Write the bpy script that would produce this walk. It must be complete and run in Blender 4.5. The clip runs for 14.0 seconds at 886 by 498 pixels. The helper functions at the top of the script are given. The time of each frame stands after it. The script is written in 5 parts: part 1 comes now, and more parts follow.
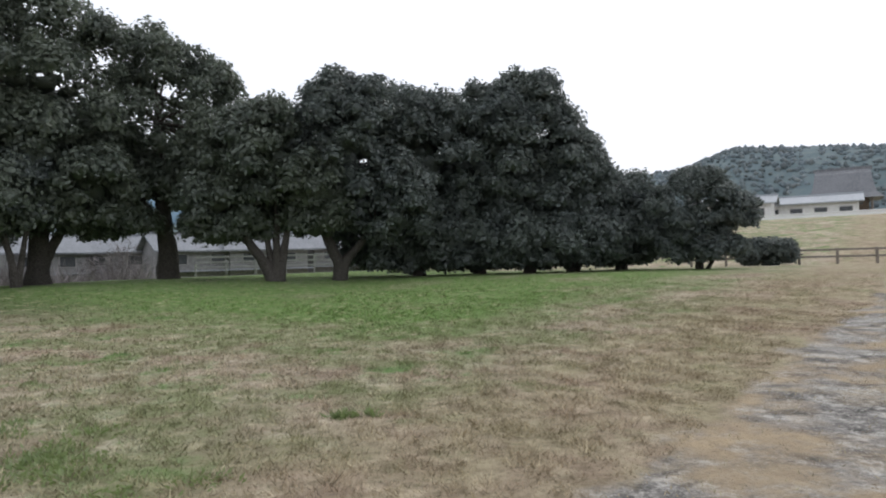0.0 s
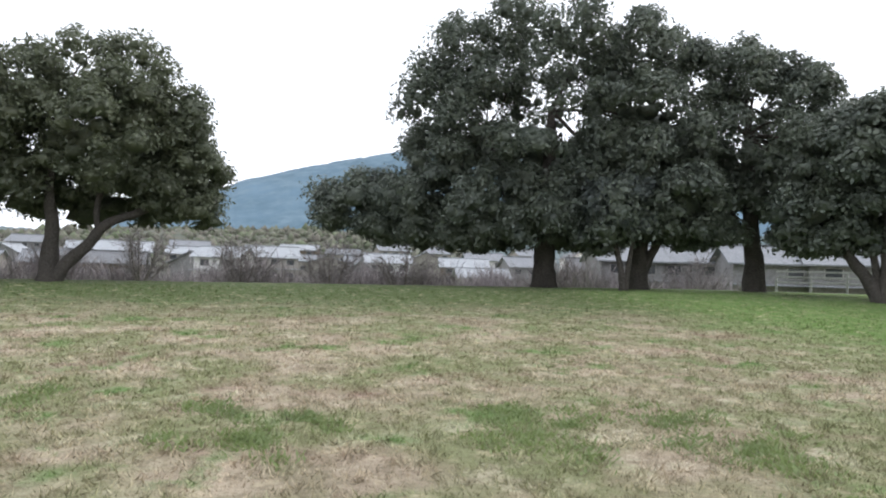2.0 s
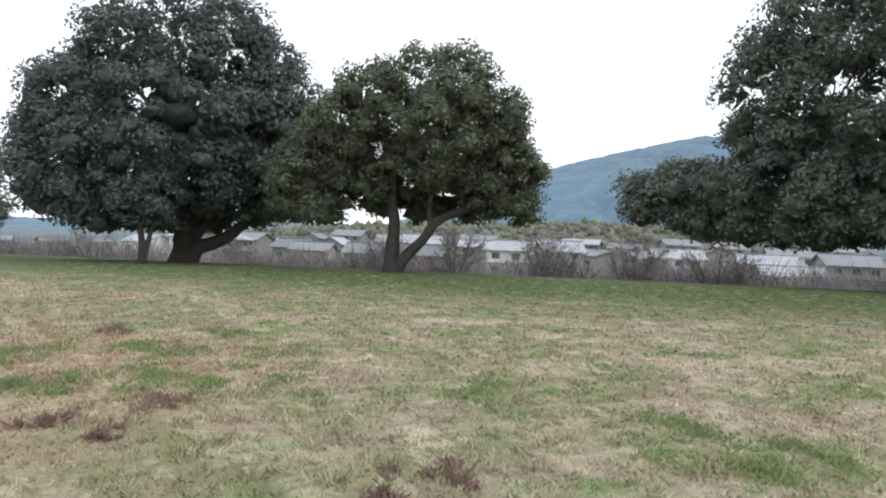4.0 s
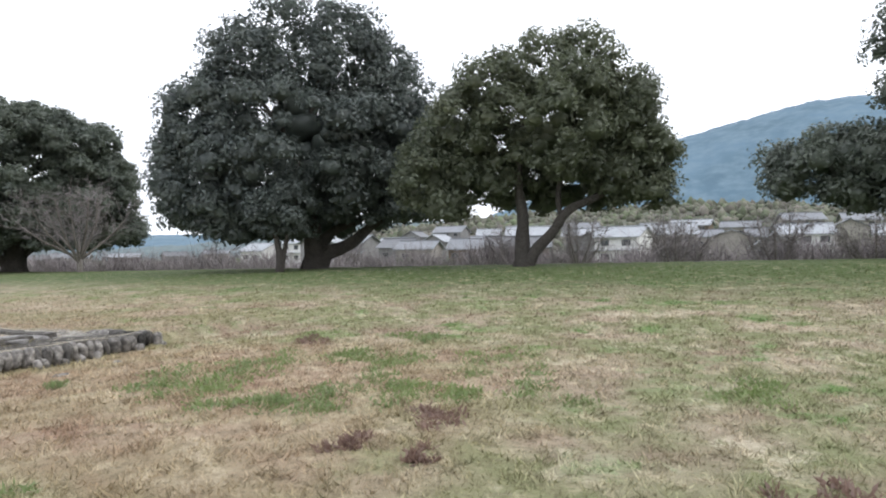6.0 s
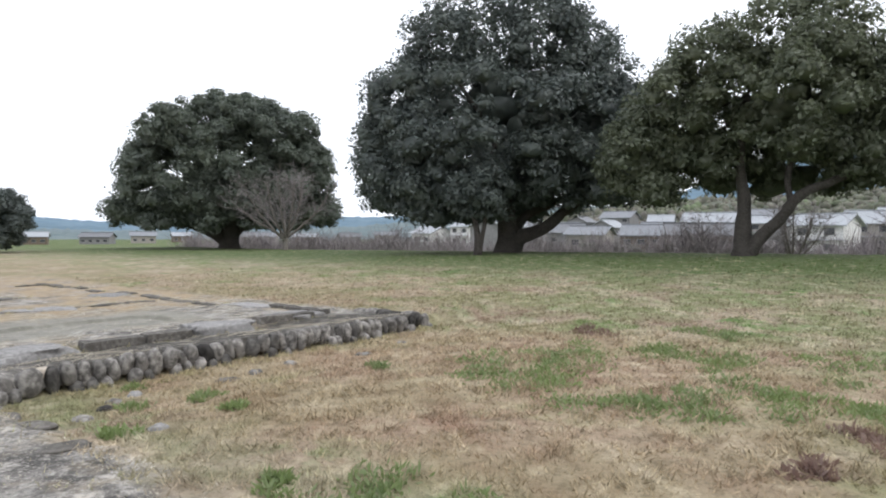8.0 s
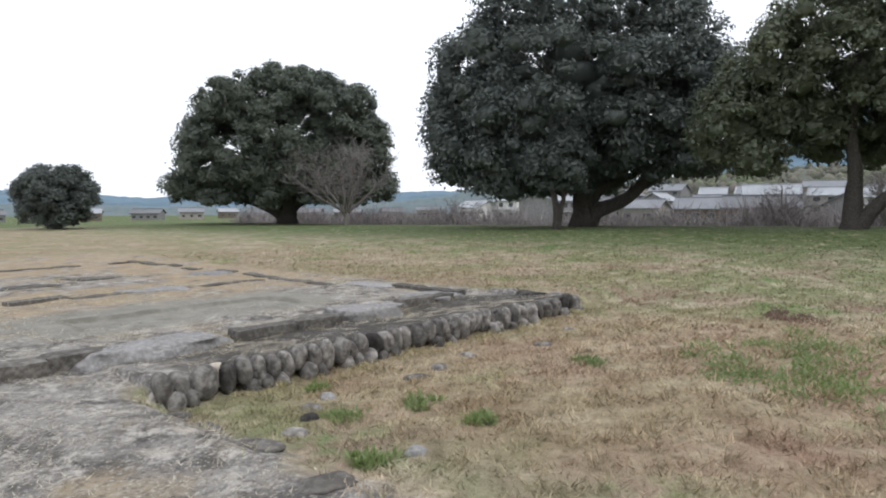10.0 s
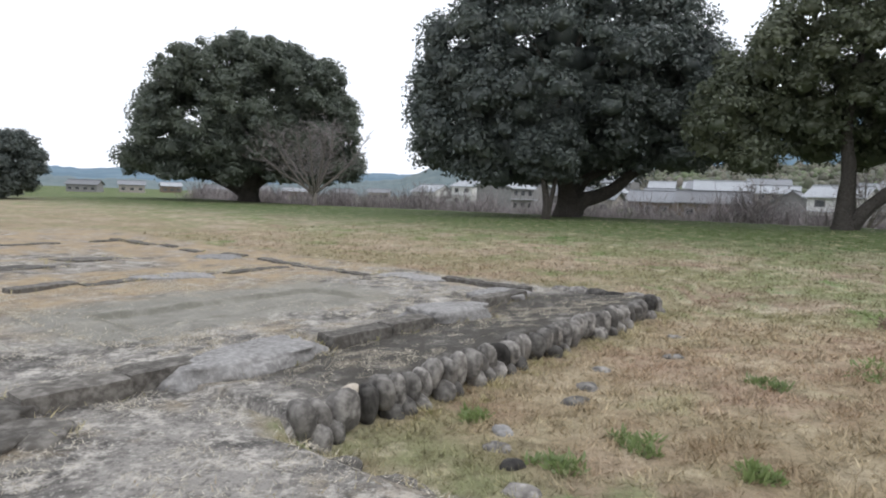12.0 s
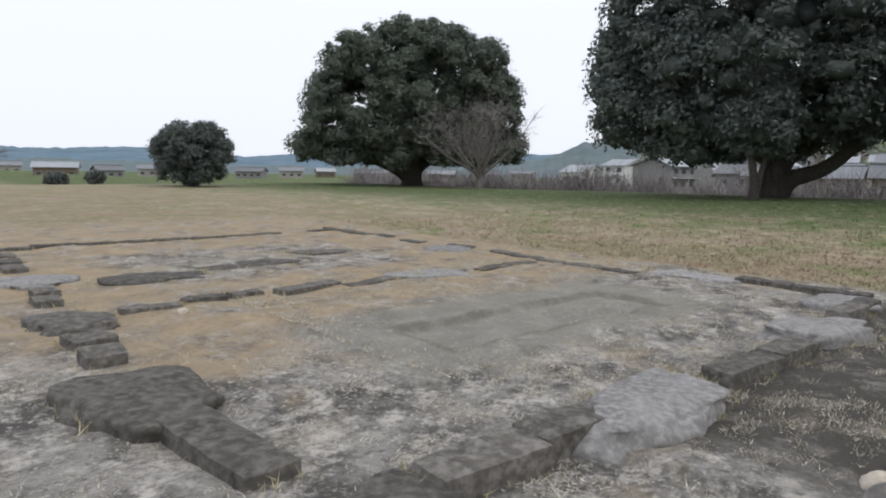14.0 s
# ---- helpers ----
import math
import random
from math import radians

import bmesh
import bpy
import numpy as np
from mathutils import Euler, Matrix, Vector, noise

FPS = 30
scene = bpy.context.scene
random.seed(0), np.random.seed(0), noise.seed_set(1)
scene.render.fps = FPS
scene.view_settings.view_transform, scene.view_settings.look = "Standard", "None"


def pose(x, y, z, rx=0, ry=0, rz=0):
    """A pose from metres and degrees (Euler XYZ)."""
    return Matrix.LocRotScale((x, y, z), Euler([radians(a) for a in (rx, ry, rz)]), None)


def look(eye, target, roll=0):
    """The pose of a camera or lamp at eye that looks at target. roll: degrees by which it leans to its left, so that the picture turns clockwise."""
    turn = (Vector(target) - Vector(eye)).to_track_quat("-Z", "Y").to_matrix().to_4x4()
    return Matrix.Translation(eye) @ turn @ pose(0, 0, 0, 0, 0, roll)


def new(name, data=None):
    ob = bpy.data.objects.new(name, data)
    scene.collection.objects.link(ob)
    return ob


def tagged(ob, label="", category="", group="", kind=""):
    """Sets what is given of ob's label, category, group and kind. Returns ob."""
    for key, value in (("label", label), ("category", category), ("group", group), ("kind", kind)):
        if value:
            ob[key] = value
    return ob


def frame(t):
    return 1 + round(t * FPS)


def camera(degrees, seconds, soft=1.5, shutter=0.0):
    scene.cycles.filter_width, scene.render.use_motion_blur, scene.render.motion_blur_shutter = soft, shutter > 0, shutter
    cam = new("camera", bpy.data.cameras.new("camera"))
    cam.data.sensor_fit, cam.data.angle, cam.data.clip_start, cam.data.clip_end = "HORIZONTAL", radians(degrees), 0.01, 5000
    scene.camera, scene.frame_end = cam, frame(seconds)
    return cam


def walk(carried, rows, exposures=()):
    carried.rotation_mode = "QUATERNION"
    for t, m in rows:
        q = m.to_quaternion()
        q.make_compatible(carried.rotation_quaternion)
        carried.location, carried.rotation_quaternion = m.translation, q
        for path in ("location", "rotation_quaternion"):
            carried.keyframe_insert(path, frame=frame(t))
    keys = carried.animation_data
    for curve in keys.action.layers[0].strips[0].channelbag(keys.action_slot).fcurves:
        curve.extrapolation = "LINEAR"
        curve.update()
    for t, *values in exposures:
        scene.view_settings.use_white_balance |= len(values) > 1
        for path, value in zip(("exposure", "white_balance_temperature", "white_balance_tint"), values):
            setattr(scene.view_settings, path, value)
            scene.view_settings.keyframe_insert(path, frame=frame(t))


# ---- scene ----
cam = camera(68.1, 14.0, soft=2.0)
METRES, EYE, TILT, LEAN, TURN = 14.2, 1.5, 0.0, 0.0, 0.0
ROWS = [
    (0.0, 0.0, 0.0, 0.0, 0.03, 1.19, 1.54),
    (0.5, -0.0186, -0.0035, -0.0, 16.87, -0.44, 1.86),
    (1.0, -0.0368, -0.0248, 0.0016, 29.43, 1.04, 1.11),
    (1.5, -0.06, -0.0408, -0.0004, 43.03, 2.11, -0.93),
    (2.0, -0.071, -0.0609, 0.0004, 46.16, 2.1, -1.8),
    (2.5, -0.0909, -0.0819, 0.0001, 52.46, 2.06, -1.59),
    (3.0, -0.116, -0.0984, -0.0004, 59.81, 0.34, -2.14),
    (3.5, -0.1337, -0.1283, -0.0001, 62.98, -0.11, -3.18),
    (4.0, -0.1695, -0.1544, 0.0028, 69.85, 0.6, -2.77),
    (6.5, -0.2528, -0.2867, 0.003, 80.92, -0.77, 0.49),
    (7.0, -0.2728, -0.3219, 0.0033, 86.4, -1.14, -0.82),
    (7.5, -0.2857, -0.358, 0.0034, 90.64, -0.94, -0.58),
    (10.0, -0.3815, -0.5261, 0.0003, 95.35, -3.6, 0.08),
    (10.5, -0.3965, -0.5627, 0.0002, 98.16, -6.71, -0.69),
    (11.0, -0.4169, -0.5929, -0.0006, 97.02, -7.77, -1.26),
    (11.5, -0.4348, -0.6294, 0.0003, 94.15, -7.43, -2.17),
    (12.0, -0.4559, -0.6643, -0.0, 90.77, -4.91, -2.17),
    (12.5, -0.4774, -0.7043, -0.0012, 95.25, -6.75, -1.38),
    (13.0, -0.4991, -0.7419, -0.0016, 99.91, -7.04, -0.66),
    (13.5, -0.5243, -0.7777, -0.0021, 106.77, -7.16, 0.28),
    (14.0, -0.5443, -0.8113, -0.0001, 102.87, -6.88, -1.01),
]
walk(cam, [(t, pose(0, 0, EYE, TILT, LEAN, TURN) @ pose(METRES * x, METRES * y, METRES * z, 90 + pitch, roll, yaw)) for t, x, y, z, yaw, pitch, roll in ROWS],
     exposures=[(0.0, -0.2), (0.5, 0.12), (1.0, 0.48), (1.5, 0.44), (2.0, 0.32), (3.0, 0.2), (4.0, 0.26), (6.5, 0.34), (7.5, 0.29), (10.0, 0.0), (11.0, 0.0), (12.5, 0.05), (13.0, 0.0), (13.5, -0.18), (14.0, -0.28)])

# ---- world and light ----
world = bpy.data.worlds.new("overcast_sky")
scene.world = world
world.use_nodes = True
wt = world.node_tree
wbg = wt.nodes["Background"]
sky = wt.nodes.new("ShaderNodeTexSky")
sky.sky_type, sky.sun_disc = "NISHITA", False
sky.sun_elevation, sky.sun_rotation = radians(42), radians(30)
sky.air_density, sky.dust_density, sky.ozone_density = 1.0, 4.0, 1.0
cloud = wt.nodes.new("ShaderNodeMix")
cloud.data_type = "RGBA"
cloud.inputs["Factor"].default_value = 0.93
cloud.inputs["B"].default_value = (10.4, 10.8, 11.8, 1)
wt.links.new(sky.outputs["Color"], cloud.inputs["A"])
# an overcast sky is brighter overhead than at the horizon
where = wt.nodes.new("ShaderNodeTexCoord")
split = wt.nodes.new("ShaderNodeSeparateXYZ")
rise = wt.nodes.new("ShaderNodeMapRange")
rise.inputs["From Min"].default_value, rise.inputs["From Max"].default_value = 0.0, 1.0
rise.inputs["To Min"].default_value, rise.inputs["To Max"].default_value = 0.112, 0.134
wt.links.new(where.outputs["Generated"], split.inputs[0])
wt.links.new(split.outputs["Z"], rise.inputs["Value"])
wt.links.new(cloud.outputs["Result"], wbg.inputs["Color"])
wt.links.new(rise.outputs["Result"], wbg.inputs["Strength"])

sun = new("sun", bpy.data.lights.new("sun", "SUN"))
sun.data.energy, sun.data.angle, sun.data.color = 0.7, radians(30), (1.0, 0.96, 0.9)
sun.matrix_world = look((0, 0, 60), (0 - 25, 0 - 45, 0))

# ---- the plan: a runs along the foundation's cobbled edge, b into it ----
ORIGIN = (-10.5, -10.45)
UX, UY = -0.81, 0.5864
TURN_AB = math.degrees(math.atan2(UY, UX))
VIEW = Vector((-3.0, -4.0, 0))
rng = np.random.default_rng(7)


def to_ab(x, y):
    dx, dy = x - ORIGIN[0], y - ORIGIN[1]
    return dx * UX + dy * UY, -dx * UY + dy * UX


def to_xy(a, b):
    return ORIGIN[0] + a * UX - b * UY, ORIGIN[1] + a * UY + b * UX


def smooth(lo, hi, v):
    s = np.clip((v - lo) / (hi - lo), 0, 1)
    return s * s * (3 - 2 * s)


def waves(x, y, scale, seed):
    """Cheap smooth unevenness between about -1 and 1."""
    r = np.random.default_rng(seed)
    out = 0
    for k in range(5):
        an, ph = r.uniform(0, 6.28, 2)
        f = 6.28 / scale * r.uniform(0.6, 1.7)
        out = out + np.sin((x * math.cos(an) + y * math.sin(an)) * f + ph)
    return out / 2.6


def ground_z(x, y):
    x, y = np.asarray(x, float), np.asarray(y, float)
    a, b = to_ab(x, y)
    bank = np.clip(0.62 - 0.013 * b, 0.12, 1.05) * smooth(6, 29, a)
    z = np.maximum(bank, 0.8 * smooth(-18, -45, b))
    z = z - 3.2 * smooth(33, 52, a) * (1 - smooth(-62, -80, b) * (1 - smooth(30, 45, a)))
    lift = smooth(-60, -61.5, b) * 1.2 + smooth(-68, -69.5, b) * 1.2 + smooth(-78, -79.5, b) * 1.2 + smooth(-90, -91.5, b) * 0.8
    z = z + lift * (1 - smooth(20, 36, a))
    z = z - 2.6 * smooth(52, 85, b) * (1 - smooth(30, 45, a))
    # shallow dip outside the cobbled edge and the path's border
    z = z - 0.19 * smooth(-0.12, 0.05, a) * smooth(-4.2, -1.2, b) * (1 - smooth(-0.1, 0.15, b)) * (1 - smooth(8.5, 11, a)) * (0.35 + 0.65 * smooth(-2.6, -0.6, b))
    z = z - 0.14 * smooth(-0.1, 0.1, b) * smooth(0.15, 0.4, a) * (1 - smooth(12.6, 13.2, b)) * (1 - smooth(6.7, 7.0, a))
    z = z - 0.05 * smooth(0.7, 1.15, b) * smooth(1.5, 1.4, b) * smooth(-1.3, -0.9, a) * smooth(0.3, 0.1, a)
    near = 1 - smooth(25, 60, np.hypot(x + 5, y + 5))
    z = z + near * (0.018 * waves(x, y, 2.3, 3) + 0.008 * waves(x, y, 0.6, 4)) + (1 - near) * 0.12 * waves(x, y, 30, 5) * smooth(60, 120, np.hypot(x, y))
    return z


# ---- materials ----
def node(nt, kind, **inputs):
    n = nt.nodes.new(kind)
    for k, v in inputs.items():
        n.inputs[k.replace("_", " ")].default_value = v
    return n


def noise_fac(nt, scale, detail=5, lo=0.35, hi=0.65, vec=None, rough=0.6):
    n = node(nt, "ShaderNodeTexNoise", Scale=scale, Detail=detail, Roughness=rough)
    nt.links.new(vec if vec else nt.nodes["pos"].outputs["Position"], n.inputs["Vector"])
    m = node(nt, "ShaderNodeMapRange")
    m.inputs["From Min"].default_value, m.inputs["From Max"].default_value = lo, hi
    nt.links.new(n.outputs["Fac"], m.inputs["Value"])
    return m.outputs["Result"]


def blend(nt, fac, c1, c2, how="MIX"):
    m = nt.nodes.new("ShaderNodeMix")
    m.data_type, m.blend_type = "RGBA", how
    for sock, v in (("A", c1), ("B", c2), ("Factor", fac)):
        if isinstance(v, (int, float)):
            m.inputs[sock].default_value = v
        elif isinstance(v, tuple):
            m.inputs[sock].default_value = (*v, 1)
        else:
            nt.links.new(v, m.inputs[sock])
    return m.outputs["Result"]


def arith(nt, op, x, y):
    m = nt.nodes.new("ShaderNodeMath")
    m.operation = op
    for k, v in ((0, x), (1, y)):
        if isinstance(v, (int, float)):
            m.inputs[k].default_value = v
        else:
            nt.links.new(v, m.inputs[k])
    return m.outputs[0]


def base_material(name, rough=0.9):
    m = bpy.data.materials.new(name)
    m.use_nodes = True
    nt = m.node_tree
    g = nt.nodes.new("ShaderNodeNewGeometry")
    g.name = "pos"
    p = nt.nodes["Principled BSDF"]
    p.inputs["Roughness"].default_value = rough
    p.inputs["Specular IOR Level"].default_value = 0.25
    return m, nt, p


def add_bump(nt, p, height, strength, distance):
    b = node(nt, "ShaderNodeBump", Strength=strength, Distance=distance)
    nt.links.new(height, b.inputs["Height"])
    nt.links.new(b.outputs["Normal"], p.inputs["Normal"])


def surface(name, c1, c2, c3, big, fine, rough=0.9, bump=0.4, depth=0.02, piece=0.0, island=0.0):
    """Two colours mixed at a big scale, a third in fine specks, with relief."""
    m, nt, p = base_material(name, rough)
    f1, f2 = noise_fac(nt, big), noise_fac(nt, fine, 6, 0.42, 0.66)
    col = blend(nt, f2, blend(nt, f1, c1, c2), c3)
    if piece:
        o = nt.nodes.new("ShaderNodeObjectInfo")
        k = node(nt, "ShaderNodeMapRange")
        k.inputs["To Min"].default_value, k.inputs["To Max"].default_value = 1 - piece, 1 + piece
        nt.links.new(o.outputs["Random"], k.inputs["Value"])
        h = nt.nodes.new("ShaderNodeHueSaturation")
        nt.links.new(k.outputs["Result"], h.inputs["Value"])
        nt.links.new(col, h.inputs["Color"])
        col = h.outputs["Color"]
    if island:
        k = node(nt, "ShaderNodeMapRange")
        k.inputs["To Min"].default_value, k.inputs["To Max"].default_value = 1 - island, 1 + island
        nt.links.new(nt.nodes["pos"].outputs["Random Per Island"], k.inputs["Value"])
        h = nt.nodes.new("ShaderNodeHueSaturation")
        nt.links.new(k.outputs["Result"], h.inputs["Value"])
        nt.links.new(col, h.inputs["Color"])
        col = h.outputs["Color"]
    nt.links.new(col, p.inputs["Base Color"])
    if bump:
        add_bump(nt, p, arith(nt, "ADD", f2, f1), bump, depth)
    return m


def leaf_material(name, dark, light, warm):
    m, nt, p = base_material(name, 0.42)
    p.inputs["Specular IOR Level"].default_value = 0.6
    col = blend(nt, noise_fac(nt, 0.55, 3), dark, light)
    rnd = nt.nodes["pos"].outputs["Random Per Island"]
    col = blend(nt, arith(nt, "MULTIPLY", rnd, 0.35), col, warm)
    nt.links.new(col, p.inputs["Base Color"])
    t = nt.nodes.new("ShaderNodeBsdfTranslucent")
    nt.links.new(col, t.inputs["Color"])
    s = node(nt, "ShaderNodeMixShader", Fac=0.42)
    nt.links.new(p.outputs["BSDF"], s.inputs[1])
    nt.links.new(t.outputs["BSDF"], s.inputs[2])
    nt.links.new(s.outputs["Shader"], nt.nodes["Material Output"].inputs["Surface"])
    return m


def step_mask(nt, value, lo, hi):
    m = node(nt, "ShaderNodeMapRange")
    m.interpolation_type = "SMOOTHSTEP"
    m.inputs["From Min"].default_value, m.inputs["From Max"].default_value = lo, hi
    nt.links.new(value, m.inputs["Value"])
    return m.outputs["Result"]


def plan_coordinates(nt):
    """The plan's a and b at the shaded point, with a ragged warp."""
    mp = nt.nodes.new("ShaderNodeMapping")
    mp.vector_type = "TEXTURE"
    mp.inputs["Location"].default_value = (*ORIGIN, 0)
    mp.inputs["Rotation"].default_value = (0, 0, radians(TURN_AB))
    nt.links.new(nt.nodes["pos"].outputs["Position"], mp.inputs["Vector"])
    sp = nt.nodes.new("ShaderNodeSeparateXYZ")
    nt.links.new(mp.outputs["Vector"], sp.inputs[0])
    w1 = noise_fac(nt, 0.9, 6, 0.0, 1.0)
    w2 = noise_fac(nt, 1.3, 6, 0.0, 1.0)
    a = arith(nt, "ADD", sp.outputs[0], arith(nt, "MULTIPLY", arith(nt, "SUBTRACT", w1, 0.5), 1.5))
    b = arith(nt, "ADD", sp.outputs[1], arith(nt, "MULTIPLY", arith(nt, "SUBTRACT", w2, 0.5), 1.6))
    return a, b, sp.outputs[0], sp.outputs[1]


STRAW, RUST, TAN = (0.49, 0.41, 0.305), (0.275, 0.185, 0.14), (0.36, 0.297, 0.218)
GREEN, OLIVE = (0.145, 0.235, 0.075), (0.245, 0.26, 0.135)
GRAVEL, MOSS, ASH = (0.34, 0.32, 0.292), (0.10, 0.094, 0.086), (0.60, 0.56, 0.505)


def grass_colour(nt, a, b):
    col = blend(nt, noise_fac(nt, 0.8, 6, 0.38, 0.62), TAN, STRAW)
    col = blend(nt, arith(nt, "MULTIPLY", noise_fac(nt, 0.55, 6, 0.50, 0.66), 0.8), col, RUST)
    col = blend(nt, noise_fac(nt, 0.5, 7, 0.41, 0.57), col, OLIVE)
    col = blend(nt, arith(nt, "MULTIPLY", noise_fac(nt, 1.5, 8, 0.53, 0.63, rough=0.68), 0.7), col, (0.62, 0.55, 0.42))
    patch = noise_fac(nt, 0.75, 8, 0.54, 0.64, rough=0.68)
    col = blend(nt, patch, col, GREEN)
    # lusher towards the trees, with the shade beneath them mixed into the green
    lush_shaded = arith(nt, "MULTIPLY", arith(nt, "MULTIPLY", step_mask(nt, a, 11, 22), step_mask(nt, b, -58, -50)), noise_fac(nt, 0.25, 5, 0.05, 0.35))
    col = blend(nt, lush_shaded, col, (0.078, 0.120, 0.038))
    north = arith(nt, "MULTIPLY", arith(nt, "MULTIPLY", arith(nt, "MULTIPLY", step_mask(nt, b, -21, -27), step_mask(nt, b, -56, -48)), step_mask(nt, a, 2.5, 7)), noise_fac(nt, 0.3, 5, 0.2, 0.48))
    col = blend(nt, north, col, (0.145, 0.24, 0.065))
    # rusty sward beside the foundation
    rusty = arith(nt, "MULTIPLY", arith(nt, "MULTIPLY", step_mask(nt, b, -9, -6), step_mask(nt, b, 1, -0.8)), arith(nt, "MULTIPLY", step_mask(nt, a, 0.4, 1.4), step_mask(nt, a, 9, 6)))
    sward = blend(nt, noise_fac(nt, 1.5, 7, 0.38, 0.62), (0.335, 0.225, 0.155), (0.47, 0.375, 0.26))
    col = blend(nt, arith(nt, "MULTIPLY", rusty, 0.72), col, sward)
    # dry brown sward round the foundation
    brown = arith(nt, "MULTIPLY", arith(nt, "MULTIPLY", step_mask(nt, b, -3, 4), step_mask(nt, a, 17, 8)), noise_fac(nt, 0.4, 6, 0.3, 0.55))
    col = blend(nt, arith(nt, "MULTIPLY", brown, 0.6), col, (0.35, 0.262, 0.175))
    # dry straw beside the early path
    border = arith(nt, "MULTIPLY", step_mask(nt, b, -14, -18), step_mask(nt, a, 3.2, 0.4))
    straw = blend(nt, noise_fac(nt, 1.7, 7, 0.38, 0.62), (0.30, 0.215, 0.15), (0.47, 0.385, 0.26))
    col = blend(nt, arith(nt, "MULTIPLY", border, 0.65), col, straw)
    # thatch: light and dark tufts at hand size and finger size
    col = blend(nt, arith(nt, "MULTIPLY", noise_fac(nt, 5, 6, 0.5, 0.68), 0.55), col, (0.13, 0.105, 0.06))
    col = blend(nt, arith(nt, "MULTIPLY", noise_fac(nt, 3.1, 6, 0.54, 0.70), 0.55), col, (0.62, 0.53, 0.37))
    col = blend(nt, arith(nt, "MULTIPLY", noise_fac(nt, 19, 4, 0.5, 0.72), 0.5), col, (0.11, 0.095, 0.05))
    return col


def ground_material(name, platform=False):
    m, nt, p = base_material(name, 0.95)
    a, b, a0, b0 = plan_coordinates(nt)
    grit = noise_fac(nt, 34, 5, 0.3, 0.7)
    stone = blend(nt, noise_fac(nt, 1.6, 8, 0.44, 0.58, rough=0.7), GRAVEL, MOSS)
    stone = blend(nt, noise_fac(nt, 3.3, 8, 0.5, 0.62, rough=0.75), stone, ASH)
    stone = blend(nt, arith(nt, "MULTIPLY", noise_fac(nt, 0.7, 6, 0.52, 0.64), 0.8), stone, (0.43, 0.35, 0.24))
    stone = blend(nt, arith(nt, "MULTIPLY", noise_fac(nt, 22, 5, 0.5, 0.66), 0.65), stone, (0.11, 0.105, 0.095))
    stone = blend(nt, arith(nt, "MULTIPLY", noise_fac(nt, 31, 4, 0.56, 0.68), 0.7), stone, (0.60, 0.57, 0.51))
    berm = arith(nt, "MULTIPLY", arith(nt, "MULTIPLY", step_mask(nt, b, 1.7, 1.2), step_mask(nt, b, -0.4, 0.0)), step_mask(nt, a, 0.2, 0.9))
    stone = blend(nt, arith(nt, "MULTIPLY", berm, noise_fac(nt, 2.4, 8, 0.24, 0.50, rough=0.75)), stone, (0.088, 0.081, 0.070))
    clay = blend(nt, noise_fac(nt, 0.9, 5), (0.37, 0.355, 0.305), (0.29, 0.28, 0.24))
    clay = blend(nt, arith(nt, "MULTIPLY", grit, 0.35), clay, (0.14, 0.135, 0.115))
    pad = arith(nt, "MULTIPLY", arith(nt, "MULTIPLY", step_mask(nt, b, 2.4, 3.0), step_mask(nt, b, 5.2, 4.5)), arith(nt, "MULTIPLY", step_mask(nt, a, -0.4, 0.4), step_mask(nt, a, 5.0, 4.2)))
    stone = blend(nt, arith(nt, "MULTIPLY", pad, 0.8), stone, clay)
    # ragged dark rim of the sunken rectangle: its edge shade painted in
    sway = arith(nt, "MULTIPLY", arith(nt, "SUBTRACT", noise_fac(nt, 2.5, 5, 0.0, 1.0), 0.5), 0.35)
    wa, wb = arith(nt, "ADD", a0, sway), arith(nt, "ADD", b0, sway)
    rects = [arith(nt, "MULTIPLY", arith(nt, "MULTIPLY", step_mask(nt, wa, 0.62 + g, 0.72 + g), step_mask(nt, wa, 4.06 - g, 3.96 - g)),
                   arith(nt, "MULTIPLY", step_mask(nt, wb, 3.02 + g, 3.12 + g), step_mask(nt, wb, 4.16 - g, 4.06 - g))) for g in (0.0, 0.14)]
    rim_shade = arith(nt, "MULTIPLY", arith(nt, "SUBTRACT", rects[0], rects[1]), noise_fac(nt, 3.0, 6, 0.3, 0.55))
    stone = blend(nt, arith(nt, "MULTIPLY", rim_shade, 0.5), stone, (0.125, 0.122, 0.088))
    pad2 = arith(nt, "MULTIPLY", arith(nt, "MULTIPLY", step_mask(nt, b, 7.2, 7.9), step_mask(nt, b, 11.3, 10.3)), arith(nt, "MULTIPLY", step_mask(nt, a, -1.2, 0.2), step_mask(nt, a, 4.4, 3.5)))
    orange = blend(nt, noise_fac(nt, 2.2, 7), (0.47, 0.365, 0.235), (0.36, 0.28, 0.19))
    orange = blend(nt, arith(nt, "MULTIPLY", noise_fac(nt, 14, 5, 0.5, 0.7), 0.45), orange, (0.2, 0.16, 0.11))
    dry = step_mask(nt, b, 4.4, 5.4)
    dry = arith(nt, "MULTIPLY", dry, arith(nt, "SUBTRACT", 1.0, arith(nt, "MULTIPLY", pad2, 0.85)))
    strip = arith(nt, "MULTIPLY", arith(nt, "MULTIPLY", step_mask(nt, a, 0.2, -0.5), step_mask(nt, a, -1.7, -1.3)), step_mask(nt, b, 3.4, 4.2))
    dry = arith(nt, "MAXIMUM", dry, strip)
    early = arith(nt, "MULTIPLY", step_mask(nt, b, -9, -15), noise_fac(nt, 0.6, 7, 0.45, 0.57))
    dry = arith(nt, "MAXIMUM", dry, early)
    bare = blend(nt, arith(nt, "MULTIPLY", dry, noise_fac(nt, 1.4, 8, 0.33, 0.56, rough=0.7)), stone, orange)
